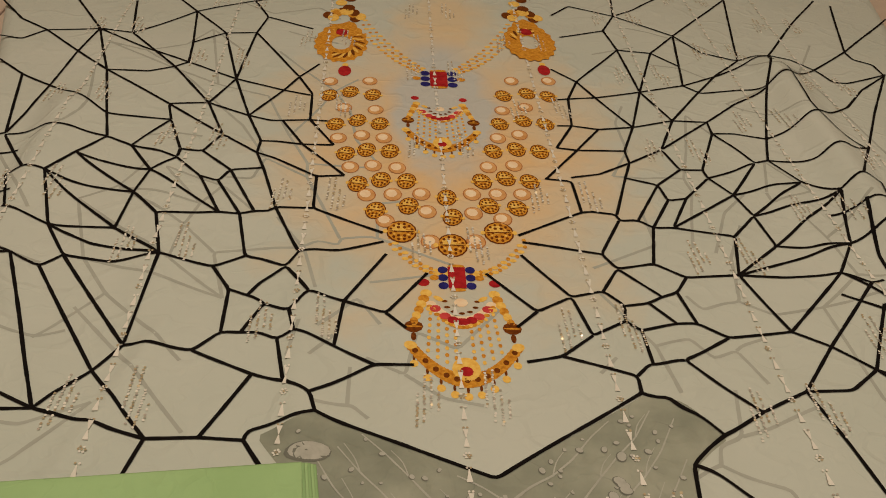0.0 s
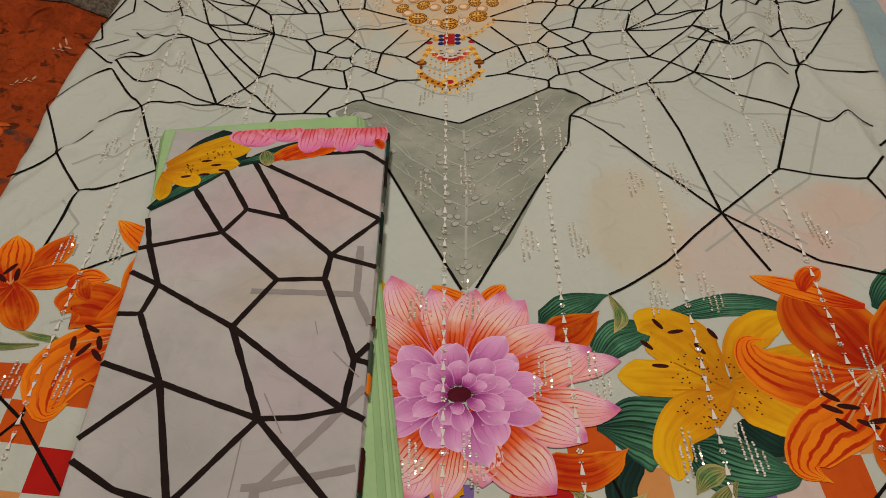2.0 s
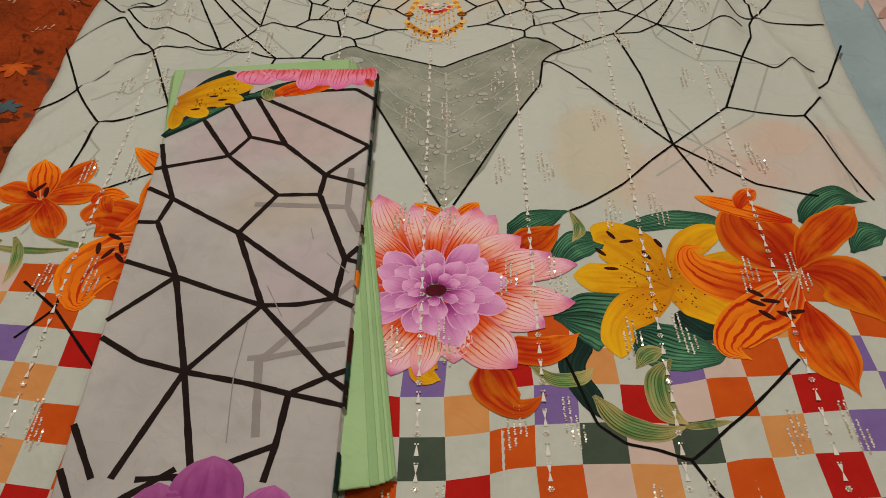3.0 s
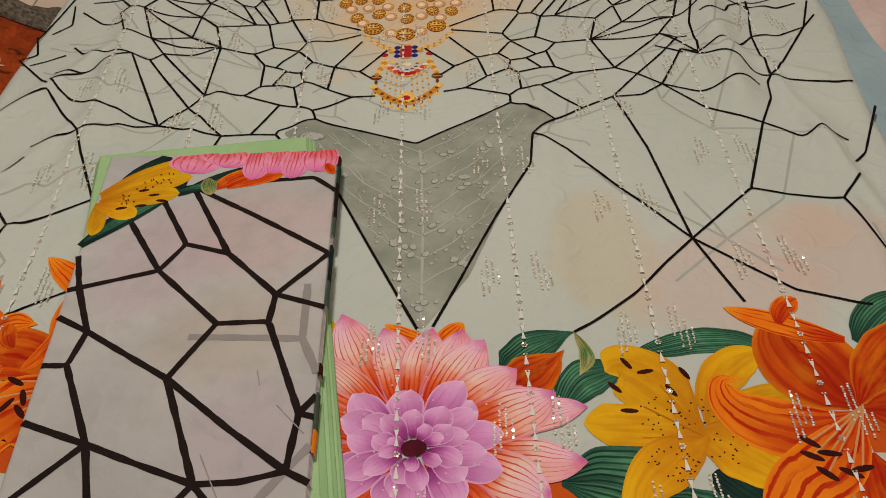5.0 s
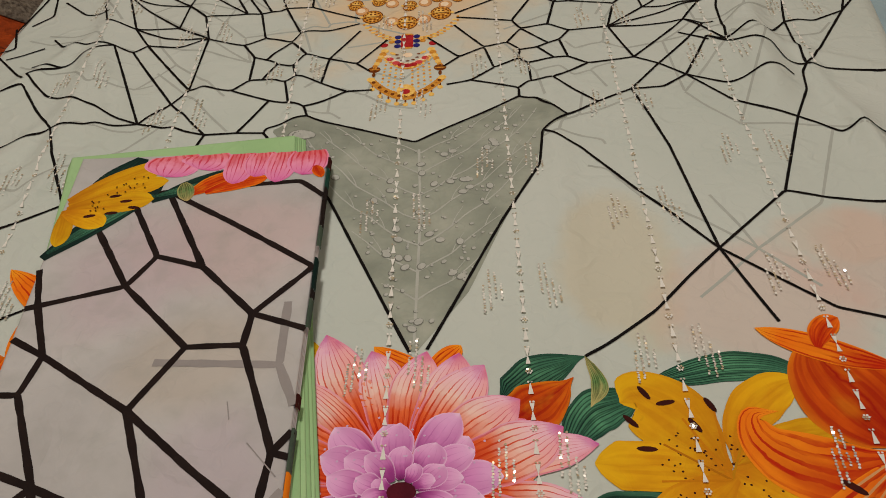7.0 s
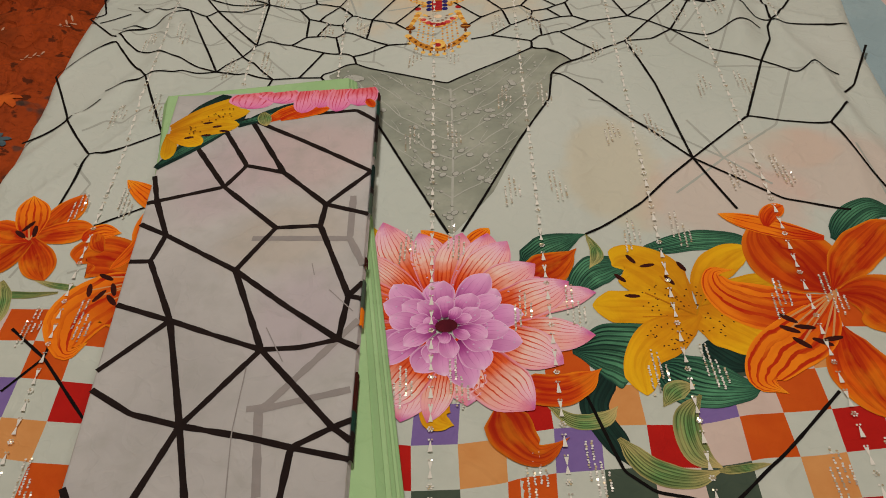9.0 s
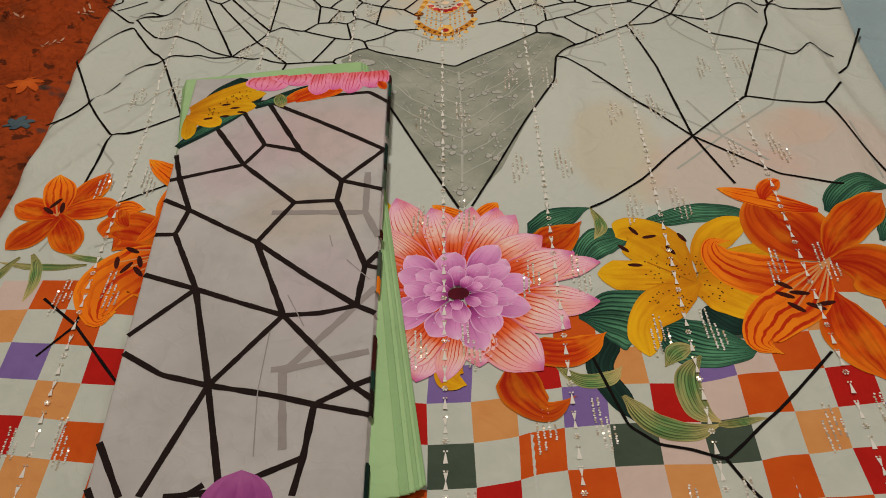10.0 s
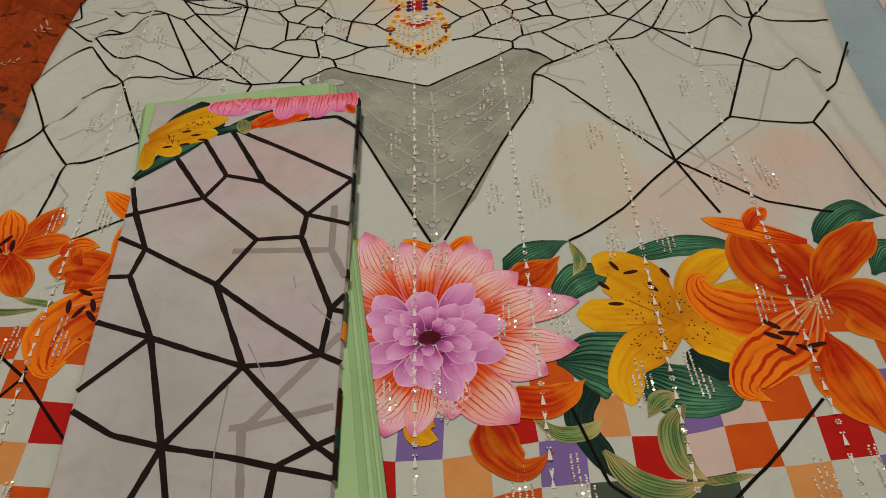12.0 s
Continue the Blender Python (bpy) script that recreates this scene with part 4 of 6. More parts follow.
STRIPED_RIGHT = [
    (((0.437, -0.006), (0.380, -0.022), (0.341, -0.008), (0.317, 0.016), (0.315, 0.042), (0.339, 0.045)), (0.022, 0.064, 0.063, 0.043, 0.020, 0.006)),
    (((0.443, -0.003), (0.399, -0.055), (0.356, -0.087), (0.334, -0.120), (0.354, -0.139)), (0.020, 0.063, 0.063, 0.035, 0.006)),
]
ORANGE_LEFT = [
    (((-0.355, 0.071), (-0.421, 0.106), (-0.460, 0.112), (-0.472, 0.099)), (0.029, 0.071, 0.074, 0.017)),
    (((-0.352, 0.062), (-0.334, -0.026), (-0.326, -0.097), (-0.286, -0.138)), (0.037, 0.074, 0.048, 0.007)),
    (((-0.345, 0.078), (-0.294, 0.130), (-0.240, 0.171)), (0.039, 0.082, 0.015)),
    (((-0.347, 0.073), (-0.375, 0.163), (-0.383, 0.257)), (0.035, 0.083, 0.011)),
]
STRIPED_LEFT = [
    (((-0.363, 0.063), (-0.403, 0.042), (-0.440, 0.008), (-0.439, -0.045), (-0.418, -0.034)), (0.033, 0.088, 0.088, 0.031, 0.012)),
    (((-0.479, 0.145), (-0.458, 0.158), (-0.429, 0.156)), (0.025, 0.036, 0.007)),
]
BEHIND_ORANGE = [
    (((0.055, -0.145), (0.068, -0.183), (0.091, -0.204), (0.123, -0.184)), (0.048, 0.047, 0.028, 0.003)),
    (((0.071, -0.117), (0.114, -0.125), (0.143, -0.115), (0.166, -0.097)), (0.036, 0.043, 0.032, 0.004)),
    (((0.097, 0.041), (0.126, 0.062), (0.158, 0.088)), (0.047, 0.054, 0.008)),
]
BEHIND_YELLOW = [
    (((-0.016, -0.123), (-0.012, -0.155), (0.006, -0.164)), (0.031, 0.032, 0.006)),
]

# leaves behind the flowers
for b, t, w, bend, mat in (
        ((-0.235, 0.020), (-0.155, 0.096), 0.022, -0.006, M_LEAF_GREY), ((-0.200, -0.020), (-0.215, 0.085), 0.020, 0.010, M_LEAF_GREY),
        ((-0.170, -0.050), (-0.195, 0.050), 0.032, -0.010, M_LEAF_GREY), ((-0.225, -0.010), (-0.255, 0.070), 0.014, 0.012, M_LEAF_GREY),
        ((-0.240, 0.052), (-0.280, 0.020), 0.020, 0.004, M_LEAF_GREY), ((-0.190, -0.055), (-0.175, -0.112), 0.020, 0.006, M_LEAF_GREY),
        ((-0.205, -0.060), (-0.242, -0.120), 0.014, -0.010, M_LEAF_GREY), ((-0.150, -0.085), (-0.195, -0.100), 0.014, 0.004, M_LEAF_DARK),
        ((-0.160, -0.020), (-0.120, -0.060), 0.045, 0.0, M_LEAF_GREY), ((-0.300, -0.020), (-0.335, -0.075), 0.024, 0.0, M_LEAF_DARK),
        ((-0.480, 0.050), (-0.600, 0.062), 0.012, 0.006, M_LEAF_PALE), ((-0.560, 0.075), (-0.545, -0.010), 0.016, 0.010, M_LEAF_PALE),
        ((-0.575, 0.070), (-0.600, -0.020), 0.014, -0.008, M_LEAF_PALE), ((-0.440, 0.052), (-0.520, 0.075), 0.010, 0.003, M_LEAF_PALE)):
    leaf(b, t, w, bend, mat, up())
for group, mat in ((DARK_LEAVES, M_LEAF_DARK), (GREEN_LEAVES, M_LEAF), (PALE_LEAVES, M_LEAF_PALE)):
    for pts, ws in group:
        part("printed_leaf", swept_petal(pts, ws, up()), mat, spread, root_label(mat))
for pts in (((-0.28, 0.045), (-0.21, -0.03)), ((-0.205, 0.06), (-0.195, -0.08)), ((-0.26, -0.045), (-0.16, -0.075)), ((0.43, 0.09), (0.47, 0.07)),
            ((-0.322, 0.17), (-0.315, 0.13)), ((-0.24, 0.07), (-0.225, 0.0), (-0.18, -0.06))):
    part("printed_stem", ribbon(pts, 0.0042, up()), M_LEAF_GREY, spread, "thin green stem")

# yellow lilies
for c, specs, anthers, seed in (
        ((-0.205, 0.126), [((-0.20, 0.12), (-0.272, 0.035), 0.050, 0.004, 0.6, 0.27), ((-0.20, 0.12), (-0.150, 0.026), 0.051, -0.004, 0.55, 0.23),
                           ((-0.205, 0.125), (-0.305, 0.196), 0.060, -0.006, 0.62, 0.31), ((-0.203, 0.13), (-0.152, 0.248), 0.050, 0.010, 0.62, 0.27),
                           ((-0.205, 0.124), (-0.084, 0.128), 0.040, 0.014, 0.62, 0.27)],
         ((-0.268, 0.232, 100), (-0.246, 0.222, 20), (-0.209, 0.236, 95), (-0.200, 0.205, 95), (-0.222, 0.172, 115), (-0.285, 0.190, 140)), 3),
        ((0.282, -0.023), [((0.285, -0.02), (0.196, 0.058), 0.059, -0.008, 0.62, 0.31), ((0.282, -0.02), (0.366, 0.084), 0.061, 0.012, 0.6, 0.27),
                           ((0.282, -0.023), (0.350, -0.068), 0.068, 0.0, 0.6, 0.31), ((0.283, -0.022), (0.170, -0.004), 0.050, 0.006, 0.6, 0.36),
                           ((0.282, -0.024), (0.190, -0.130), 0.061, 0.016, 0.62, 0.31)],
         ((0.222, 0.072, 120), (0.205, 0.040, 130), (0.215, 0.010, 175), (0.280, 0.056, 115), (0.262, 0.034, 120), (0.240, 0.060, 10)), 4)):
    LIFT[0] = 0.0054
    f = blossom("yellow_lily", (c[0], c[1], 0.012, 0.010, 0, up(0.0003)), M_YELLOW, spread, "open yellow lily with dark speckles")
    if c[0] < 0:
        petals(f, M_YELLOW, up(0.0001), specs)
    else:
        for k, (pts, ws) in enumerate(YELLOW_RIGHT):
            part("petal", swept_petal(pts, ws, up(0.00009)), M_YELLOW, f)
    LIFT[0] += 0.0005
    freckles(f, [(c[0] - 0.03, c[1] + 0.025, 0.03, 0.025, 34), (c[0] + 0.02, c[1] + 0.03, 0.028, 0.02, 22), (c[0] - 0.035, c[1] - 0.03, 0.025, 0.02, 30),
                 (c[0] + 0.02, c[1] - 0.015, 0.02, 0.02, 14)], up(), seed)
    for k in range(5):
        a = radians(60 + 30 * k)
        part("filament", ribbon([(c[0], c[1]), (c[0] + 0.06 * math.cos(a), c[1] + 0.075 * math.sin(a))], 0.0022, up()), M_YELLOW, f)
    dark_marks(f, up(), anthers)

# orange lilies
LILIES = (
    ((-0.350, 0.071), [((-0.34, 0.07), (-0.480, 0.112), 0.056, -0.016, 0.62, 0.45), ((-0.345, 0.065), (-0.255, -0.050), 0.070, 0.010, 0.5, 0.3),
                       ((-0.345, 0.070), (-0.300, -0.145), 0.072, -0.022, 0.5, 0.1), ((-0.35, 0.07), (-0.240, 0.170), 0.050, 0.010, 0.5, 0.15),
                       ((-0.352, 0.072), (-0.385, 0.256), 0.078, 0.004, 0.5, 0.2)], ((-0.345, 0.066), (-0.462, -0.060), 0.072, 0.020, 0.6, 0.35),
     ((-0.425, 0.072, 150), (-0.410, 0.050, 110), (-0.408, 0.032, 130), (-0.425, 0.040, 60), (-0.440, 0.050, 100))),
    ((0.446, 0.004), [((0.45, 0.0), (0.540, -0.062), 0.052, 0.008, 0.5, 0.2), ((0.447, 0.0), (0.455, -0.192), 0.064, 0.016, 0.42, 0.1),
                      ((0.446, 0.004), (0.548, 0.118), 0.054, 0.008, 0.5, 0.15), ((0.446, 0.004), (0.390, 0.152), 0.078, -0.006, 0.48, 0.15),
                      ((0.470, 0.0), (0.605, 0.026), 0.050, 0.0, 0.5, 0.2)], ((0.440, -0.005), (0.338, -0.146), 0.064, 0.012, 0.55, 0.25),
     ((0.380, -0.036, 140), (0.395, -0.050, 170), (0.378, -0.052, 150), (0.386, -0.072, 135), (0.408, -0.072, 150), (0.420, -0.068, 10))),
    ((-0.550, 0.148), [((-0.55, 0.15), (-0.503, 0.240), 0.046, -0.006, 0.55, 0.18), ((-0.55, 0.15), (-0.468, 0.165), 0.046, 0.004, 0.6, 0.23),
                       ((-0.55, 0.15), (-0.505, 0.072), 0.046, 0.0, 0.55, 0.23), ((-0.55, 0.148), (-0.600, 0.085), 0.051, 0.0, 0.55, 0.18),
                       ((-0.55, 0.15), (-0.618, 0.175), 0.046, 0.0, 0.55, 0.18)], ((-0.55, 0.15), (-0.570, 0.232), 0.046, 0.0, 0.55, 0.23),
     ((-0.560, 0.175, 60), (-0.548, 0.165, 100), (-0.566, 0.160, 140))))
for c, specs, striped, anthers in LILIES:
    LIFT[0] = 0.0072
    f = blossom("orange_lily", (c[0], c[1], 0.012, 0.010, 0, up(0.0003)), M_ORANGE, spread, "open orange lily with dark stamens")
    swept = (ORANGE_RIGHT, STRIPED_RIGHT) if c[0] > 0 else (ORANGE_LEFT, STRIPED_LEFT) if c[0] > -0.5 else None
    if swept:
        for group, mat in zip(swept, (M_ORANGE, M_STRIPE)):
            for pts, ws in group:
                part("petal", swept_petal(pts, ws, up(0.00009)), mat, f)
    else:
        petals(f, M_ORANGE, up(0.0001), specs)
        LIFT[0] += 0.0006
        petals(f, M_STRIPE, up(), [striped])
    LIFT[0] += 0.0002
    for x, y, a in anthers:
        part("filament", ribbon([c, (x, y)], 0.0022, up(0.00003)), M_FILAMENT, f)
    dark_marks(f, up(), anthers, (0.012, 0.0036))
# cream throat and lily buds
LIFT[0] = 0.0090
part("throat", petal_bm((-0.355, 0.075), (-0.270, 0.058), 0.016, -0.004, 0.4, up()), M_CREAM, spread, "cream lily throat")
for b, t, w, m in (((-0.322, 0.168), (-0.452, 0.270), 0.042, M_STRIPE), ((0.458, 0.090), (0.342, 0.144), 0.032, M_STRIPE),
                   ((-0.255, 0.062), (-0.268, 0.140), 0.024, M_BUD), ((-0.171, -0.024), (-0.236, -0.004), 0.028, M_DARKBUD),
                   ((0.02, 0.105), (-0.035, 0.138), 0.022, M_STRIPE)):
    part("flower_bud", petal_bm(b, t, w, 0.004, 0.45, up(), blunt=0.3), m, spread, "closed striped flower bud")
for b, t, w, bend in (((-0.385, 0.215), (-0.345, 0.262), 0.026, 0.0), ((-0.40, 0.185), (-0.425, 0.085), 0.022, 0.012), ((-0.445, 0.120), (-0.462, 0.158), 0.022, 0.004), ((0.395, 0.115), (0.425, 0.152), 0.026, 0.006)):
    part("curled_petal", petal_bm(b, t, w, bend, 0.5, up(), blunt=0.6), M_ORANGE, spread)

# violet lily
f = blossom("violet_lily", (-0.280, -0.045, 0.010, 0.009, 0, up()), M_VIOLET, spread, "small pale violet lily")
petals(f, M_VIOLET, up(), [((-0.28, -0.045), t, 0.024, b, 0.5, 0.3) for t, b in
                          (((-0.268, 0.026), 0.008), ((-0.238, -0.055), 0.003), ((-0.258, -0.092), -0.004), ((-0.300, -0.090), 0.004), ((-0.322, -0.035), 0.0), ((-0.305, 0.008), -0.006))])
LIFT[0] += 0.0006
dark_marks(f, up(), ((-0.285, -0.030, 20), (-0.272, -0.036, 10), (-0.283, -0.052, 30), (-0.270, -0.046, 160)), (0.009, 0.0026))

# orange petals that peep out behind the dahlia
for group, mat in ((BEHIND_ORANGE, M_ORANGE), (BEHIND_YELLOW, M_YELLOW)):
    for pts, ws in group:
        part("lily_petal", swept_petal(pts, ws, up()), mat, spread, "orange lily petal")
part("lily_petal", petal_bm((0.02, 0.10), (0.052, 0.134), 0.024, 0.0, 0.5, up(), blunt=0.4), M_STRIPE, spread)

# the dahlia
CX, CY = -0.002, -0.028
LIFT[0] = 0.0112
dahlia = blossom("dahlia", (CX, CY, 0.013, 0.010, 0, LIFT[0] + 0.0034), M_MAROON, spread, "large pink and orange dahlia with a lilac heart")
OUTER = [(-0.084, 0.155, 44), (-0.037, 0.132, 40), (0.018, 0.128, 40), (0.050, 0.124, 42), (0.074, 0.108, 44), (-0.113, 0.098, 30), (0.173, 0.014, 36),
         (0.165, -0.050, 42), (-0.147, 0.064, 42), (-0.156, 0.030, 36), (0.106, 0.066, 46), (0.143, 0.034, 50), (0.126, -0.090, 48), (-0.158, -0.066, 46),
         (-0.150, -0.104, 38), (0.090, -0.150, 54), (0.020, -0.140, 40), (-0.050, -0.158, 46), (-0.022, -0.160, 30), (-0.116, -0.154, 52), (-0.080, -0.140, 46)]
for k in range(18):
    a = radians(20 * k + 9 + 4 * math.sin(k * 1.9))
    r = 0.128 + 0.012 * math.sin(k * 2.7)
    part("petal", petal_bm((CX + 0.03 * math.cos(a), CY + 0.03 * math.sin(a)), (CX + r * math.cos(a), CY + 0.005 + r * 0.92 * math.sin(a)), 0.048, 0.004 * (-1) ** k, 0.58, up(0.00004),
                           blunt=0.2, root=0.5), M_DAHLIA_BACK, dahlia, "deep orange under petal")
for k, (x, y, w) in enumerate(OUTER):
    d = Vector((x - CX, y - CY))
    b = Vector((CX, CY)) + d * 0.20
    part("petal", petal_bm(b, (x, y), w / 1000 * 1.22, 0.005 * (-1) ** k, 0.58, up(0.00005), blunt=0.16, root=0.45, wave=0.02), M_DAHLIA, dahlia)
for ring, (count, r0, r1, w, turn) in enumerate(((12, 0.028, 0.090, 0.037, 8), (10, 0.020, 0.070, 0.031, 26), (9, 0.014, 0.050, 0.024, 5), (6, 0.011, 0.031, 0.016, 18))):
    for k in range(count):
        a = radians(turn + 360 * k / count + 9 * math.sin(k * 2.3 + ring))
        r = r1 * (1 + 0.13 * math.sin(k * 3.7 + ring))
        b = (CX + r0 * math.cos(a), CY + r0 * 0.9 * math.sin(a))
        t = (CX + r * math.cos(a), CY + r * 0.92 * math.sin(a))
        part("inner_petal", petal_bm(b, t, w, 0.003 * (-1) ** k, 0.60, up(0.00004), blunt=0.22, root=0.30, n=15, m=9), M_LILAC, dahlia, "lilac inner petal")
rnd = random.Random(8)
bm = bmesh.new()
for _ in range(60):
    a, d = rnd.uniform(0, 6.28), rnd.uniform(0.035, 0.09)
    disc_into(bm, CX + d * math.cos(a), CY + d * math.sin(a), 0.0013, 0.0011, rnd.uniform(0, 180), up(0.00001), seg=8)
part("dew_print", bm, plain_print("dew_ink", (222, 186, 220), (212, 172, 210)), dahlia, "pale dew drops", "stuff")
TOP_OF_PRINT = LIFT[0]


# ---------------------------------------------------------------- printed necklace
def gold_bead(x, y, rx, ry, turn=0.0, parent=None):
    """A round filigree bead: dark rim, gold body, small pierced holes round a middle band, a bright crown."""
    bm = bmesh.new()
    disc_into(bm, x, y, rx * 1.08, ry * 1.08, turn, 0.0036, mat=1)
    disc_into(bm, x, y, rx * 0.97, ry * 0.97, turn, 0.0040, mat=0)
    c, s = math.cos(radians(turn)), math.sin(radians(turn))

    def put(u, v, du, dv, lift, mat, seg=7):
        disc_into(bm, x + u * rx * c - v * ry * s, y + u * rx * s + v * ry * c, rx * du, ry * dv, turn, lift, seg=seg, mat=mat)

    put(-0.18, 0.30, 0.52, 0.42, 0.0044, 2, 12)
    for k in range(12):
        a = math.radians(30 * k + 15)
        put(0.76 * math.cos(a), 0.76 * math.sin(a), 0.11, 0.13, 0.0050, 1)
    for k in range(6):
        a = math.radians(60 * k)
        put(0.42 * math.cos(a), 0.45 * math.sin(a), 0.13, 0.13, 0.0052, 1)
        put(0.56 * math.cos(a + 0.5), 0.58 * math.sin(a + 0.5), 0.09, 0.09, 0.0054, 2)
    put(0.0, 0.0, 0.92, 0.055, 0.0056, 1, 10)
    put(0.0, 0.09, 0.90, 0.045, 0.0058, 2, 10)
    for k in (-1, 1):
        put(1.12 * k, 0.0, 0.18, 0.20, 0.0038, 2)
    return part("gold_bead", bm, [M_GOLD, M_GOLD_DARK, M_GOLD_LIGHT], parent or spread, "ornate gold bead")


def pearl(x, y, r):
    bm = bmesh.new()
    disc_into(bm, x, y, r * 0.80, r * 1.00, 0, 0.0034, mat=2)
    disc_into(bm, x, y, r * 0.72, r * 0.92, 0, 0.0036, mat=0)
    disc_into(bm, x - r * 0.10, y + r * 0.14, r * 0.48, r * 0.58, 0, 0.0042, seg=10, mat=1)
    return part("pearl", bm, [M_PEARL, M_PEARL_HI, M_PEARL_SHADE], spread, "pale peach pearl")


LEFT_BEADS = ((-0.173, 1.129), (-0.145, 1.141), (-0.114, 1.134), (-0.160, 1.047), (-0.132, 1.059), (-0.103, 1.051), (-0.143, 0.972), (-0.118, 0.983),
              (-0.089, 0.982), (-0.126, 0.904), (-0.099, 0.915), (-0.069, 0.914), (-0.104, 0.851), (-0.067, 0.862))
RIGHT_BEADS = ((0.068, 1.149), (0.102, 1.157), (0.131, 1.148), (0.055, 1.063), (0.087, 1.073), (0.116, 1.065), (0.040, 0.991), (0.070, 0.997), (0.099, 0.992),
               (0.021, 0.920), (0.050, 0.928), (0.078, 0.921), (0.025, 0.867), (0.057, 0.862), (-0.023, 0.881), (-0.018, 0.841))
for x, y in LEFT_BEADS + RIGHT_BEADS:
    gold_bead(x, y, 0.0108, 0.0164, -8 if x < 0 else 8)
for x, y in ((-0.075, 0.811), (0.031, 0.812), (-0.021, 0.787)):
    gold_bead(x, y, 0.0156, 0.0196)
PEARLS = ((-0.174, 1.172), (-0.119, 1.177), (-0.151, 1.094), (-0.109, 1.090), (-0.154, 1.010), (-0.125, 1.019), (-0.097, 1.014), (-0.136, 0.940), (-0.109, 0.946),
          (-0.080, 0.943), (-0.115, 0.882), (-0.085, 0.885), (-0.052, 0.887), (-0.093, 0.831), (-0.046, 0.851), (0.084, 1.196), (0.138, 1.197), (0.062, 1.103),
          (0.095, 1.114), (0.049, 1.024), (0.078, 1.034), (0.031, 0.953), (0.063, 0.958), (0.007, 0.891), (0.037, 0.892), (0.066, 0.892), (0.006, 0.850),
          (0.038, 0.839), (-0.044, 0.793), (0.005, 0.795))
for x, y in PEARLS:
    pearl(x, y, 0.0135)


def chain(a, b, sag, n, r=0.0036, mat=None):
    """A fine chain of gold grains, hanging between a and b."""
    bm = bmesh.new()
    for k in range(n + 1):
        v = k / n
        x, y = a[0] + (b[0] - a[0]) * v, a[1] + (b[1] - a[1]) * v - sag * 4 * v * (1 - v)
        disc_into(bm, x, y, r * (1.3 if k % 2 else 0.8), r, 0, 0.0021 + 0.00002 * (k % 2), seg=8, mat=k % 2)
    part("gold_chain", bm, [M_GOLD, M_GOLD_LIGHT], spread, "fine gold chain")


for s, off in ((-1, 0.0), (1, 0.008)):
    for k in range(3):
        chain((s * (0.118 - 0.004 * k) + off -0.021, 1.415 - 0.036 * k), (s * (0.024 + 0.003 * k) -0.019, 1.231 - 0.006 * k), 0.018, 15)
    for k in range(2):
        chain((s * 0.072 -0.015, 0.799 - 0.012 * k), (s * 0.010 -0.014, 0.741 - 0.004 * k), 0.016, 12, 0.0030)


def small_disc(name, parent, mat, x, y, rx, ry, lift, turn=0, seg=12):
    bm = bmesh.new()
    disc_into(bm, x, y, rx, ry, turn, lift, seg=seg)
    return part(name, bm, mat, parent)


def clasp(x, y, k):
    bm = bmesh.new()
    quads(bm, [[(x + a * 0.0125 * k, y + b * 0.024 * k, H(x, y) + 0.0008) for a in (-1, 0, 1)] for b in (-1, 0, 1)])
    c = part("clasp", bm, M_RED, spread, "square ruby clasp with small blue stones")
    small_disc("highlight", c, M_ROSE, x - 0.002 * k, y + 0.004 * k, 0.006 * k, 0.013 * k, 0.0048)
    for u in (-1, 1):
        for v in (-1, 0, 1):
            small_disc("blue_stone", c, M_BLUE, x + u * 0.0195 * k, y + v * 0.018 * k, 0.0072 * k, 0.0080 * k, 0.0036)
        small_disc("gold_setting", c, M_GOLD, x + u * 0.032 * k, y, 0.0065 * k, 0.0060 * k, 0.0036)
        small_disc("gold_setting", c, M_GOLD, x, y + u * 0.027 * k, 0.012 * k, 0.0040 * k, 0.0034)


clasp(-0.021, 1.196, 1.0)
clasp(-0.019, 0.731, 0.72)


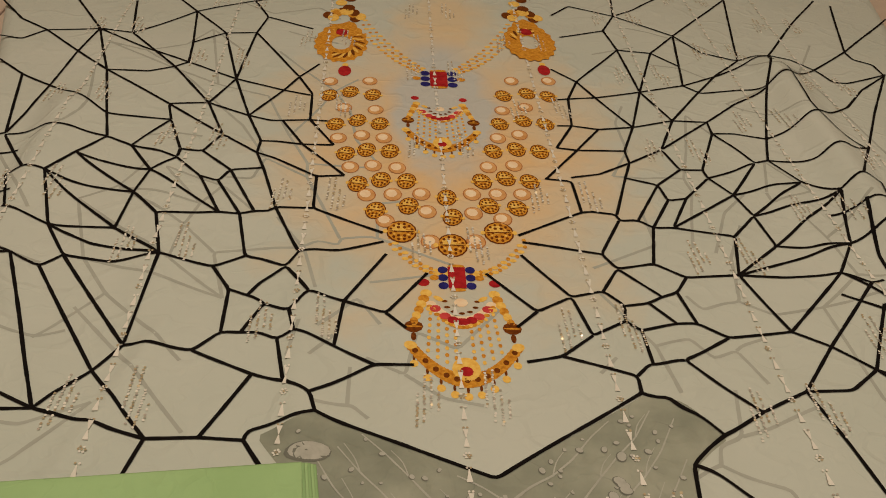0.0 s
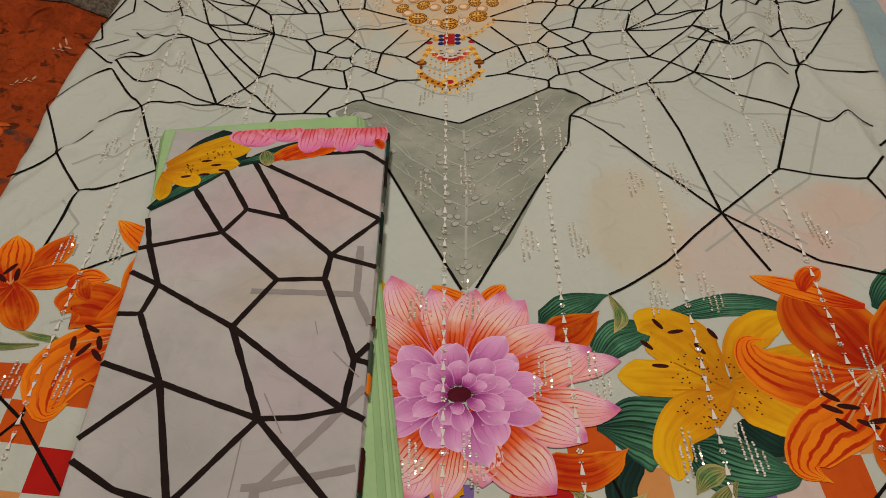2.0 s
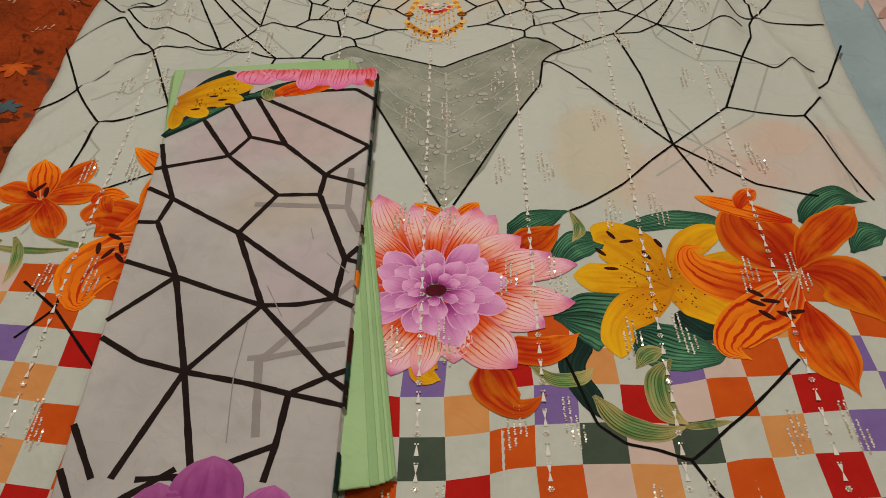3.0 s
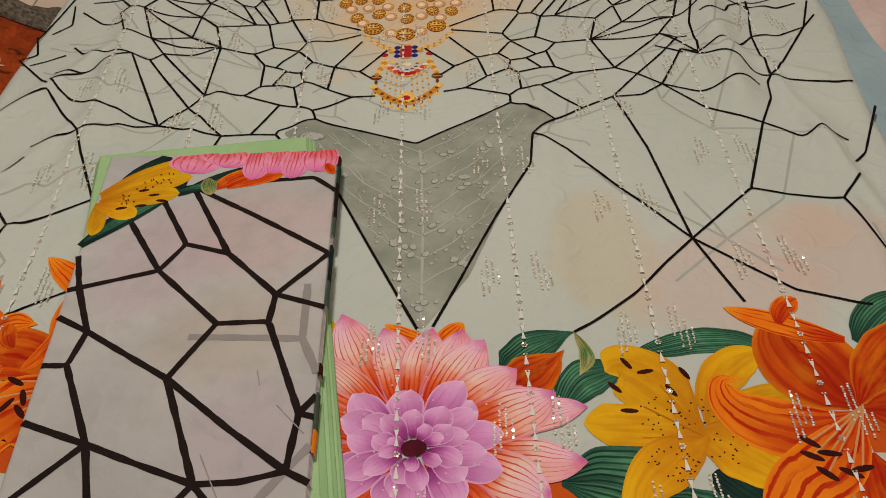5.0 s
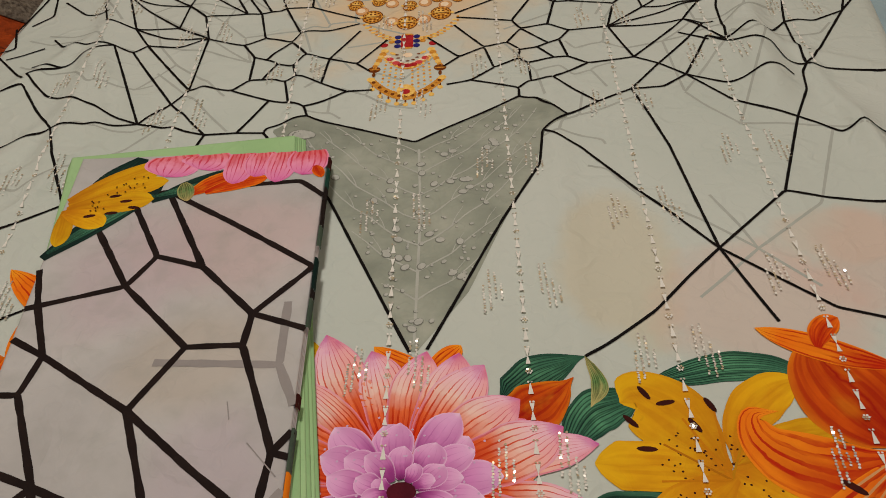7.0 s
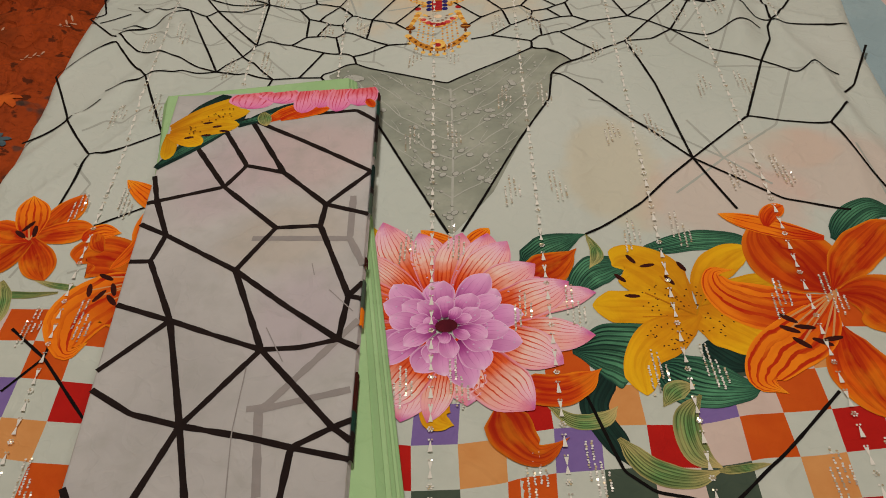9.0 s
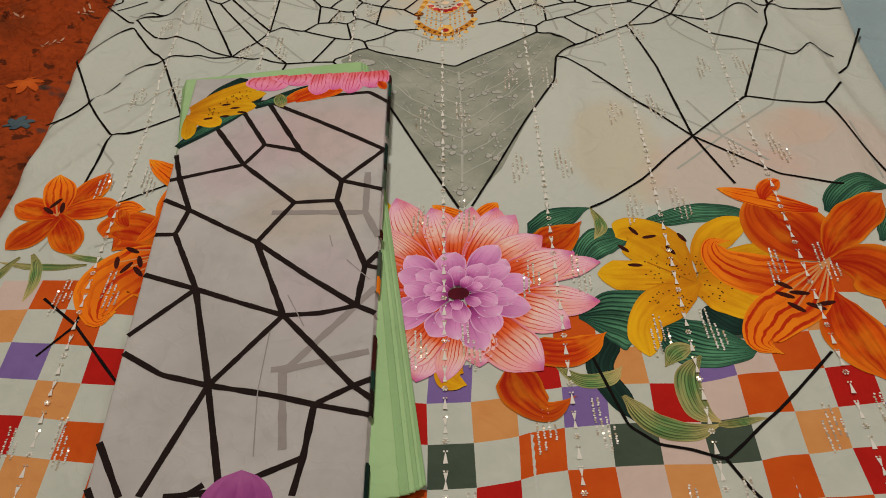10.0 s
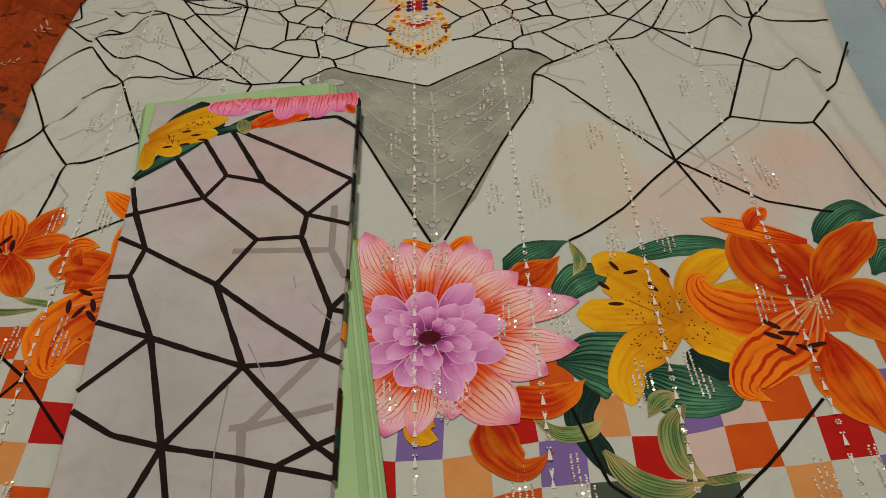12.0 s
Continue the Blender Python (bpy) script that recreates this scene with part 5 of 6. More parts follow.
def pendant(x, y, kx, ky):
    """A gold pendant: ruby crescent, two birds with beads, hanging chains and a boat-shaped base with drops."""
    bm = bmesh.new()
    gold, dark, light, red, rose, pale = 0, 1, 2, 3, 4, 5

    def dot(u, v, rx, ry, mat, lift=0.0021, turn=0, seg=10):
        disc_into(bm, x + u * kx, y + v * ky, rx * kx, ry * ky, turn, lift, seg=seg, mat=mat)

    for k in range(-9, 10):                                   # crescent
        a = k / 9
        dot(0.030 * a, 0.010 + 0.026 * a * a, 0.0056, 0.0080 * (1 - 0.45 * abs(a)), pale, 0.0020)
        dot(0.031 * a, 0.002 + 0.030 * a * a, 0.0030, 0.0026, gold, 0.0021)
    for a in (-0.85, -0.55, -0.3, 0, 0.3, 0.55, 0.85):
        dot(0.030 * a, 0.010 + 0.026 * a * a, 0.0056 if a else 0.0085, 0.0052, red if abs(a) < 0.4 else rose, 0.0023)
    dot(0.0, 0.038, 0.007, 0.0065, pale, 0.0022)
    for k in range(7):
        dot(0.016 * math.cos(radians(180 + 30 * k)), 0.040 + 0.018 * math.sin(radians(180 + 30 * k)), 0.003, 0.0018, dark, 0.0023)
    for s in (-1, 1):                                         # birds and side beads
        for k in range(6):
            dot(s * (0.034 + 0.0025 * k), 0.052 - 0.0085 * k, 0.0060 - 0.0004 * k, 0.0062, gold if k % 2 else light, 0.0022 + 0.00002 * k)
        dot(s * 0.036, 0.069, 0.0062, 0.0060, red, 0.0024)
        dot(s * 0.047, 0.002, 0.0092, 0.0085, dark, 0.0023)
        dot(s * 0.047, 0.002, 0.0085, 0.0012, gold, 0.0025)
        dot(s * 0.047, -0.012, 0.0026, 0.0060, dark, 0.0023)
        dot(s * 0.022, 0.044, 0.0060, 0.0030, light, 0.0023, s * 40)
        dot(s * 0.030, 0.028, 0.0050, 0.0036, light, 0.0023)
    for k in range(-4, 5):                                    # hanging chains
        if not k:
            continue
        top, low = 0.004 + 0.0011 * k * k, -0.050 + 0.0012 * k * k
        for q in range(7):
            v = q / 6
            dot(k * 0.0076 * (1 + 0.12 * v), top + (low - top) * v, 0.0019, 0.0027, gold if q % 2 else light, 0.0022)
    for k in range(-16, 17):                                  # boat
        a = k / 16
        dot(0.049 * a, -0.068 + 0.042 * a * a, 0.0052, 0.0098 - 0.0035 * abs(a), gold, 0.0024)
        if k % 3 == 0:
            dot(0.049 * a, -0.068 + 0.042 * a * a, 0.0028, 0.0034, dark, 0.0026)
        if k % 4 == 0:
            dot(0.047 * a, -0.088 + 0.040 * a * a, 0.0040, 0.0046, light, 0.0024)
            dot(0.047 * a, -0.080 + 0.040 * a * a, 0.0014, 0.0040, dark, 0.0023)
    for s in (-1, 1):
        dot(s * 0.050, -0.024, 0.0064, 0.0056, light, 0.0026, s * 30)
    dot(0.0, -0.054, 0.0130, 0.0150, light, 0.0026, 0, 18)
    dot(0.0, -0.057, 0.0062, 0.0064, red, 0.0028)
    part("pendant", bm, [M_GOLD, M_GOLD_DARK, M_GOLD_LIGHT, M_RED, M_ROSE, M_PEARL_HI], spread, "gold pendant with rubies and hanging drops")


pendant(-0.017, 0.654, 1.0, 1.0)
pendant(-0.023, 1.062, 0.92, 1.0)


def medallion(x, y):
    """A scalloped gold ring with gems and grains set on it."""
    rows = []
    for k in range(57):
        a = 2 * math.pi * k / 56
        sc = 1 + 0.05 * math.sin(a * 17) + (0.35 * math.exp(-((a - math.pi / 2) / 0.5) ** 2))
        rows.append([(x + r * 0.040 * math.cos(a) * (sc if r > 0.8 else 1), y + r * 0.068 * math.sin(a) * (sc if r > 0.8 else 1),
                      H(x, y) + 0.0006) for r in (0.36, 0.5, 0.65, 0.8, 1.0)])
    bm = bmesh.new()
    quads(bm, rows)
    bmesh.ops.remove_doubles(bm, verts=bm.verts[:], dist=0.00001)
    md = part("medallion", bm, M_GOLD, spread, "round gold filigree medallion with rubies")
    for k in range(28):
        a = 2 * math.pi * (k + 0.5) / 28
        small_disc("filigree", md, (M_GOLD_DARK, M_GOLD_LIGHT)[k % 2], x + 0.027 * math.cos(a), y + 0.047 * math.sin(a), 0.0026, 0.0110, 0.0040, math.degrees(a) + 55, 8)
    for k in range(11):
        a = radians(15 + 15 * k)
        small_disc("filigree", md, (M_GOLD_DARK, M_GOLD_LIGHT, M_GOLD)[k % 3], x + 0.030 * math.cos(a) * (0.6 + 0.4 * (k % 2)), y + 0.085 + 0.040 * math.sin(a), 0.0090, 0.0140, 0.0042 + 0.0001 * k)
    for k in range(5):
        small_disc("filigree", md, (M_GOLD_LIGHT, M_GOLD_DARK)[k % 2], x + 0.008 * math.sin(k * 2.4), y + 0.120 + 0.020 * k, 0.0100, 0.0130, 0.0050)
    small_disc("ruby", md, M_RED, x - 0.001, y + 0.040, 0.0095, 0.0130, 0.0052)
    small_disc("ruby", md, M_RED, x + 0.010, y - 0.098, 0.0095, 0.0170, 0.0052)
    small_disc("filigree", md, M_GOLD_LIGHT, x + 0.010, y - 0.078, 0.0045, 0.0060, 0.0048)


medallion(-0.166, 1.306)
medallion(0.126, 1.330)


# ---------------------------------------------------------------- sequin embroidery
def print_top(x, y):
    """Top of the inks, for what is sewn onto them."""
    on_flowers = -0.20 < y < 0.27 and -0.63 < x < 0.62
    return H(x, y) + (TOP_OF_PRINT * THIN + 0.0002 if on_flowers else 0.0008)


def sequin(bm, x, y, r, rnd, mat=0):
    n = Vector((rnd.gauss(0, 0.16), rnd.gauss(0, 0.16), 1)).normalized()
    q = n.to_track_quat("Z", "Y")
    z = print_top(x, y) + 0.0004
    vs = [bm.verts.new(Vector((x, y, z)) + q @ Vector((r * math.cos(a), r * math.sin(a), 0))) for a in [k * math.pi / 3 for k in range(6)]]
    bm.faces.new(vs).material_index = mat


def sequin_motif(x, y, lean, seed):
    rnd = random.Random(seed)
    bm = bmesh.new()
    for s in (-1, 1):
        for k, (n, dy) in enumerate(((16, 0.012), (22, 0.004), (15, -0.010), (8, -0.012)) if s > 0 else ((8, -0.004), (13, 0.006), (20, 0.0), (14, -0.014))):
            cx = x + s * 0.021 + s * 0.0062 * k * (1 if s > 0 else 1)
            for q in range(n):
                v = (q - n / 2) * 0.0029
                if rnd.random() < 0.93:
                    sequin(bm, cx + lean * v + 0.0006 * (q % 2) - 0.0003, y + dy + v, 0.00135, rnd, rnd.choice((0, 1, 2, 2)))
    part("sequin_motif", bm, [M_SEQUIN, M_GOLDSEQ, M_SATIN], spread, "slanting rows of tiny silver sequins", "stuff", False)


def sequin_line(x, y0, y1, drift, seed):
    rnd = random.Random(seed)
    bm = bmesh.new()
    y, k = y0, 0
    while y < y1:
        cx = x + drift * (y - y0)
        if k % 3 == 2:
            for q in range(6):
                a = q * math.pi / 3
                sequin(bm, cx + 0.0026 * math.cos(a), y + 0.004 + 0.0026 * math.sin(a), 0.0012, rnd, rnd.choice((1, 2, 2)))
            sequin(bm, cx, y + 0.004, 0.0011, rnd, 1)
            y += 0.013
        else:
            for h, lo, hi in ((0.0095, 0.0024, 0.0004), (0.0095, 0.0004, 0.0024)) if k % 3 == 0 else ((0.013, 0.0026, 0.0004),):
                z0, z1 = print_top(cx, y) + 0.0004, print_top(cx, y + h) + 0.0004
                vs = [bm.verts.new(p) for p in ((cx - lo, y, z0), (cx + lo, y, z0), (cx + hi, y + h, z1), (cx - hi, y + h, z1))]
                bm.faces.new(vs).material_index = 2
                y += h + 0.0006
            for q in (-1, 1):
                sequin(bm, cx + 0.0016 * q, y + 0.001, 0.0012, rnd, rnd.choice((0, 1, 2)))
            y += 0.010
        k += 1
    part("sequin_line", bm, [M_SEQUIN, M_GOLDSEQ, M_SATIN], spread, "white satin and sequin embroidered line", "stuff", False)


for k, (x, drift) in enumerate(((-0.448, -0.030), (-0.312, -0.012), (-0.160, -0.014), (-0.016, -0.006), (0.118, -0.002), (0.248, 0.020), (0.405, 0.012), (0.545, 0.01))):
    foot = 0.62 if x > 0.5 else -0.56
    sequin_line(x, foot, 1.60, drift, 40 + k)
    start = -0.55 if k % 2 else -0.48 + 0.03
    q = 0 if x < 0.5 else 6
    while start + 0.222 * q < 1.62:
        y = start + 0.222 * q
        sequin_motif(x + drift * (y + 0.5), y + 0.006 * math.sin(k * 5 + q), 0.03 * (-1) ** (k + q), 100 * k + q)
        q += 1


# ---------------------------------------------------------------- folded cloths lying on the spread one
def folded_layer(name, outline, z0, z1, material, parent, label="", swell=0.0, seed=0, nx=22, ny=34, round_edge=0.006):
    """One fold of cloth: a soft slab over four corners (bottom left, bottom right, top right, top left)."""
    bl, br, tr, tl = [Vector(p) for p in outline]

    def at(u, v):
        p = bl.lerp(br, u).lerp(tl.lerp(tr, u), v)
        return p

    def z_top(x, y, u, v):
        e = min(u, 1 - u) * (br - bl).length, min(v, 1 - v) * (tl - bl).length
        d = max(0.0, 1 - min(e) / round_edge)
        return z1 + swell * noise.noise((x * 9, y * 7, seed)) + 0.4 * swell * noise.noise((x * 30, y * 24, seed + 3)) - (z1 - z0) * 0.55 * d * d

    bm = bmesh.new()
    us = [0, 0.004, 0.010, 0.02] + [0.02 + 0.96 * k / nx for k in range(1, nx)] + [0.98, 0.990, 0.996, 1]
    vs = [0, 0.002, 0.005, 0.01] + [0.01 + 0.98 * k / ny for k in range(1, ny)] + [0.99, 0.995, 0.998, 1]
    rows = [[(*at(u, v), z_top(*at(u, v), u, v)) for u in us] for v in vs]
    top = quads(bm, rows)
    low = [[bm.verts.new((*at(u, v), z0)) for u in us] for v in (0, 1)]
    for r, (edge, base) in enumerate(((top[0], low[0]), (top[-1], low[1]))):
        for a in range(len(us) - 1):
            bm.faces.new((edge[a], edge[a + 1], base[a + 1], base[a]))
    for side in (0, -1):
        cols = [bm.verts.new((*at(us[side], v), z0)) for v in vs]
        for b in range(len(vs) - 1):
            bm.faces.new((top[b][side], top[b + 1][side], cols[b + 1], cols[b]))
    bmesh.ops.remove_doubles(bm, verts=bm.verts[:], dist=0.00005)
    bmesh.ops.recalc_face_normals(bm, faces=bm.faces[:])
    return part(name, bm, material, parent, label)


M_GREEN = plain_print("pale_green_cotton", (176, 212, 156), (160, 198, 140), 0.85, 8, 0.55)
M_GREEN2 = plain_print("pale_green_cotton_edge", (160, 198, 142), (146, 182, 128), 0.85, 8, 0.55)
base_z = 0.006
green = thing("green_folded_cloth", "pale green cotton cloth folded in many layers under a printed one", "cloth")
for k in range(6):
    z = base_z + 0.0028 * k
    a = (0.0, 0.003, 0.006, 0.010, 0.015, 0.024)[k]
    folded_layer("fold_layer", [(-0.30 - 0.004 * k, -0.36 + 0.003 * k), (-0.036 - a, -0.292 - 0.004 * k), (-0.142 - 0.002 * k, 0.485 - 0.002 * k), (-0.440 + 0.002 * k, 0.448)], z, z + 0.0027,
                 M_GREEN if k % 2 else M_GREEN2, green, "", 0.0006, 20 + k)


def folded_print_mat():
    m = Nodes("folded_print_cotton", 0.85)
    c = m.ramp(m.noise(5, 5), [(0.3, lin(178, 176, 175)), (0.7, lin(203, 201, 199))])
    for x, y, rx, ry, col, f in ((-0.18, 0.27, 0.14, 0.10, (208, 180, 180), 0.5), (-0.20, 0.10, 0.10, 0.09, (188, 176, 160), 0.5), (-0.30, 0.22, 0.10, 0.12, (196, 176, 184), 0.5),
                                 (-0.17, -0.03, 0.07, 0.10, (196, 182, 192), 0.5)):
        c = m.mix(m.math("MULTIPLY", spot(m, x, y, rx, ry, 0.5), f), c, lin(*col))
    c = m.mix(m.math("MULTIPLY", m.ramp(m.noise(28, 5), [(0.48, BLACK), (0.7, WHITE)]), 0.30), c, lin(160, 161, 154))
    m.colour(c)
    m.weave(0.5)
    return m.mat


M_FOLDPRINT = folded_print_mat()
folded = thing("folded_printed_cloth", "folded sheer printed cloth with thick black net lines", "cloth")
TOPZ = 0.0335
EDGE = [(-0.358, -0.43), (-0.092, -0.43), (-0.1035, 0.425), (-0.407, 0.430)]
for k, (mat, dx) in enumerate(((M_FOLDPRINT, 0.002), (M_FOLDPRINT, 0.0012), (M_FOLDPRINT, 0.0006), (M_FOLDPRINT, 0.0))):
    z = 0.0230 + 0.0026 * k
    folded_layer("fold_layer", [(x + (dx if x > -0.2 else 0.004 - 0.0013 * k), y) for x, y in EDGE], z, z + 0.0025, mat, folded, "", 0.0007 if k == 3 else 0.0003, 7, round_edge=0.004)


def top2(x, y):
    return TOPZ + 0.0007 * noise.noise((x * 9, y * 7, 7)) + 0.00028 * noise.noise((x * 30, y * 24, 10))


def inside(p, m=0.0015):
    return -0.398 + m < p[0] < -0.098 - m and -0.425 < p[1] < 0.427 - m


def bold_thread(*pts):
    """A thick black line of the folded cloth's print."""
    def rim_right(y):
        return -0.0905 - 0.01345 * (y + 0.43)

    pts = [(min(max(x, -0.3815 - 0.057 * y), rim_right(y)), min(y, 0.4235)) for x, y in pts]
    for end, inner in ((0, 1), (-1, -2)):
        (x, y), (xi, yi) = pts[end], pts[inner]
        left = -0.3815 - 0.057 * y
        for rim in (left, rim_right(y)):
            if abs(x - rim) < 0.022 and abs(x - xi) > 0.004:
                pts[end] = (rim, y + (rim - x) * max(-1, min(1, (y - yi) / (x - xi))))
    part("net_line", ribbon(pts, 0.0072, 0.0007, top2), M_INK_SOFT, folded)


def under_thread(*pts):
    part("under_layer_line", ribbon([(min(x + 0.006 if x > -0.11 else x, -0.0925 - 0.01345 * (y + 0.43)), y) for x, y in pts], 0.0085, 0.0005, top2), M_GHOST2, folded, "faint grey line of the layer beneath")


under_thread((-0.120, 0.173), (-0.118, 0.091), (-0.240, 0.099))
under_thread((-0.118, 0.091), (-0.090, 0.044))
under_thread((-0.092, -0.043), (-0.128, -0.084), (-0.186, -0.160), (-0.204, -0.161))
under_thread((-0.192, -0.163), (-0.105, -0.140))
under_thread((-0.191, -0.163), (-0.178, -0.263))

bold_thread((-0.324, 0.347), (-0.271, 0.247), (-0.294, 0.203), (-0.395, 0.176))
bold_thread((-0.349, 0.294), (-0.294, 0.203), (-0.213, 0.117))
bold_thread((-0.271, 0.247), (-0.218, 0.228), (-0.154, 0.158), (-0.157, 0.117))
bold_thread((-0.325, 0.350), (-0.283, 0.357), (-0.216, 0.362), (-0.130, 0.367), (-0.103, 0.341))
bold_thread((-0.283, 0.357), (-0.201, 0.299), (-0.100, 0.223), (-0.154, 0.158))
bold_thread((-0.283, 0.357), (-0.218, 0.228))
bold_thread((-0.396, 0.233), (-0.379, 0.180), (-0.351, 0.112))
bold_thread((-0.095, 0.136), (-0.154, 0.158))
bold_thread((-0.213, 0.117), (-0.157, 0.117), (-0.112, -0.006), (-0.118, -0.071))
bold_thread((-0.087, 0.016), (-0.112, -0.006), (-0.086, -0.011))
bold_thread((-0.213, 0.117), (-0.251, 0.043))
bold_thread((-0.251, 0.043), (-0.351, 0.112), (-0.411, 0.135))
bold_thread((-0.351, 0.112), (-0.359, 0.065), (-0.412, 0.066))
bold_thread((-0.359, 0.065), (-0.312, -0.034), (-0.269, -0.179))
bold_thread((-0.251, 0.043), (-0.201, -0.082), (-0.269, -0.179), (-0.311, -0.311))
bold_thread((-0.251, 0.043), (-0.179, -0.021), (-0.118, -0.071), (-0.093, -0.084))
bold_thread((-0.201, -0.082), (-0.265, -0.055), (-0.312, -0.034), (-0.399, -0.006))
bold_thread((-0.312, -0.034), (-0.392, -0.104))
bold_thread((-0.201, -0.082), (-0.159, -0.081), (-0.118, -0.071))
bold_thread((-0.201, -0.082), (-0.113, -0.187), (-0.092, -0.203))
bold_thread((-0.269, -0.179), (-0.324, -0.162), (-0.400, -0.129))
bold_thread((-0.269, -0.179), (-0.199, -0.195), (-0.152, -0.209), (-0.095, -0.224))
bold_thread((-0.093, -0.178), (-0.113, -0.187), (-0.152, -0.209), (-0.156, -0.273), (-0.162, -0.315))
bold_thread((-0.269, -0.179), (-0.233, -0.308))
bold_thread((-0.156, -0.273), (-0.233, -0.308), (-0.287, -0.312))
bold_thread((-0.395, -0.247), (-0.330, -0.311))

bold_thread((-0.372, -0.30), (-0.33, -0.36), (-0.29, -0.425))
bold_thread((-0.25, -0.30), (-0.33, -0.36))
bold_thread((-0.25, -0.31), (-0.16, -0.36), (-0.11, -0.42))

# flower border along the fold
border = [((-0.330, 0.4235), (-0.372, 0.345), 0.050, M_LEAF_DARK), ((-0.398, 0.250), (-0.292, 0.372), 0.034, M_LEAF_DARK), ((-0.300, 0.340), (-0.205, 0.392), 0.024, M_LEAF_DARK),
          ((-0.395, 0.258), (-0.300, 0.352), 0.016, M_LEAF), ((-0.300, 0.348), (-0.205, 0.372), 0.014, M_LEAF), ((-0.398, 0.330), (-0.389, 0.268), 0.022, M_YELLOW),
          ((-0.398, 0.345), (-0.292, 0.412), 0.036, M_YELLOW), ((-0.396, 0.338), (-0.288, 0.378), 0.034, M_YELLOW), ((-0.396, 0.330), (-0.298, 0.344), 0.038, M_YELLOW),
          ((-0.398, 0.325), (-0.345, 0.300), 0.030, M_YELLOW), ((-0.258, 0.350), (-0.205, 0.384), 0.028, M_ORANGE), ((-0.24, 0.352), (-0.17, 0.376), 0.024, M_ORANGE)]
M_FOLDPINK = lined_petal("pink_petal_ink", [(0.1, (236, 132, 140)), (0.5, (244, 158, 192)), (0.9, (228, 122, 180)), (1.0, (206, 84, 156))],
                         [(0.1, (212, 54, 60)), (1.0, (204, 64, 120))], (238, 160, 200), 7, (0.6, 0.15), 0.9)
for k, (b, t, w, m) in enumerate(border):
    part("printed_petal", petal_bm(b, t, w, 0.003, 0.55, 0.0010 + 0.00008 * k, top2, blunt=0.6), m, folded)
for k, (x0, x1) in enumerate(((-0.318, -0.262), (-0.275, -0.225), (-0.222, -0.192), (-0.198, -0.168), (-0.172, -0.142), (-0.146, -0.106))):
    part("printed_petal", petal_bm(((x0 + x1) / 2, 0.4245), ((x0 + x1) / 2 - 0.004, 0.366 + 0.012 * (k % 2) + (0.018 if k < 2 else 0)), (x1 - x0) * 1.25, 0.002, 0.35, 0.0018 + 0.00008 * k, top2, blunt=0.6, root=0.8), M_FOLDPINK, folded)
part("printed_leaf", petal_bm((-0.268, 0.372), (-0.258, 0.338), 0.020, 0.0, 0.4, 0.0024, top2), M_LEAF_PALE, folded)
part("printed_petal", petal_bm((-0.116, 0.395), (-0.106, 0.372), 0.014, 0.0, 0.4, 0.0024, top2), M_ORANGE, folded)
for x, y, a in ((-0.345, 0.352, 8), (-0.330, 0.342, 5), (-0.318, 0.330, -10), (-0.342, 0.322, 4), (-0.366, 0.318, 10)):
    bm = bmesh.new()
    disc_into(bm, x, y, 0.0075, 0.0028, a, 0.0020, top2, seg=8)
    part("anther", bm, M_ANTHER, folded)
rnd = random.Random(14)
bm = bmesh.new()
for _ in range(24):
    v, q = rnd.random(), rnd.uniform(-1, 1)
    disc_into(bm, -0.372 + 0.06 * v + 0.008 * q, 0.330 + 0.052 * v - 0.012 * q, 0.0013, 0.0010, rnd.uniform(0, 180), 0.0130, top2, seg=6)
part("speckle_print", bm, M_ANTHER, folded, "small dark speckles", "stuff")
M_MAGENTA = petal_print("magenta_petal_ink", (130, 40, 120), (176, 74, 160), (196, 110, 180), (140, 44, 130), 6, 0.5)
for b, t, w in (((-0.215, -0.40), (-0.215, -0.285), 0.075), ((-0.255, -0.42), (-0.262, -0.315), 0.06), ((-0.165, -0.42), (-0.150, -0.318), 0.06), ((-0.12, -0.425), (-0.115, -0.345), 0.035)):
    part("printed_petal", petal_bm(b, t, w, 0.0, 0.5, 0.0012, top2, blunt=0.6), M_MAGENTA, folded)
# shade of creases drawn as flat thin grey lines, and the prints of the folded edge
for pts in (((-0.213, -0.105), (-0.214, -0.19), (-0.206, -0.27)), ((-0.20, -0.05), (-0.175, -0.10)), ((-0.135, 0.005), (-0.105, -0.03)), ((-0.16, 0.05), (-0.155, 0.03))):
    part("crease", ribbon(pts, 0.0012, 0.0012, top2), M_GHOST2, folded)
rnd = random.Random(3)
y = 0.41
while y > -0.40:
    l = rnd.uniform(0.012, 0.05)
    m = rnd.choice((M_LEAF_DARK, M_LEAF, M_ANTHER, M_LEAF_DARK, M_INK_SOFT, M_ORANGE, CHECKS["g"], M_INK_SOFT))
    bm = bmesh.new()
    xe = -0.0980 + 0.0105 * (0.41 - y) / 0.85 - 0.0042
    quads(bm, [[(xe + 0.0005, y, TOPZ + 0.0009), (xe + 0.0028, y, TOPZ + 0.0004), (xe + 0.0040, y, TOPZ - 0.006)],
               [(xe + 0.0008, y - l, TOPZ + 0.0009), (xe + 0.0032, y - l, TOPZ + 0.0004), (xe + 0.0044, y - l, TOPZ - 0.006)]])
    if rnd.random() < 0.72:
        part("edge_print", bm, m, folded)
    else:
        bm.free()
    y -= l


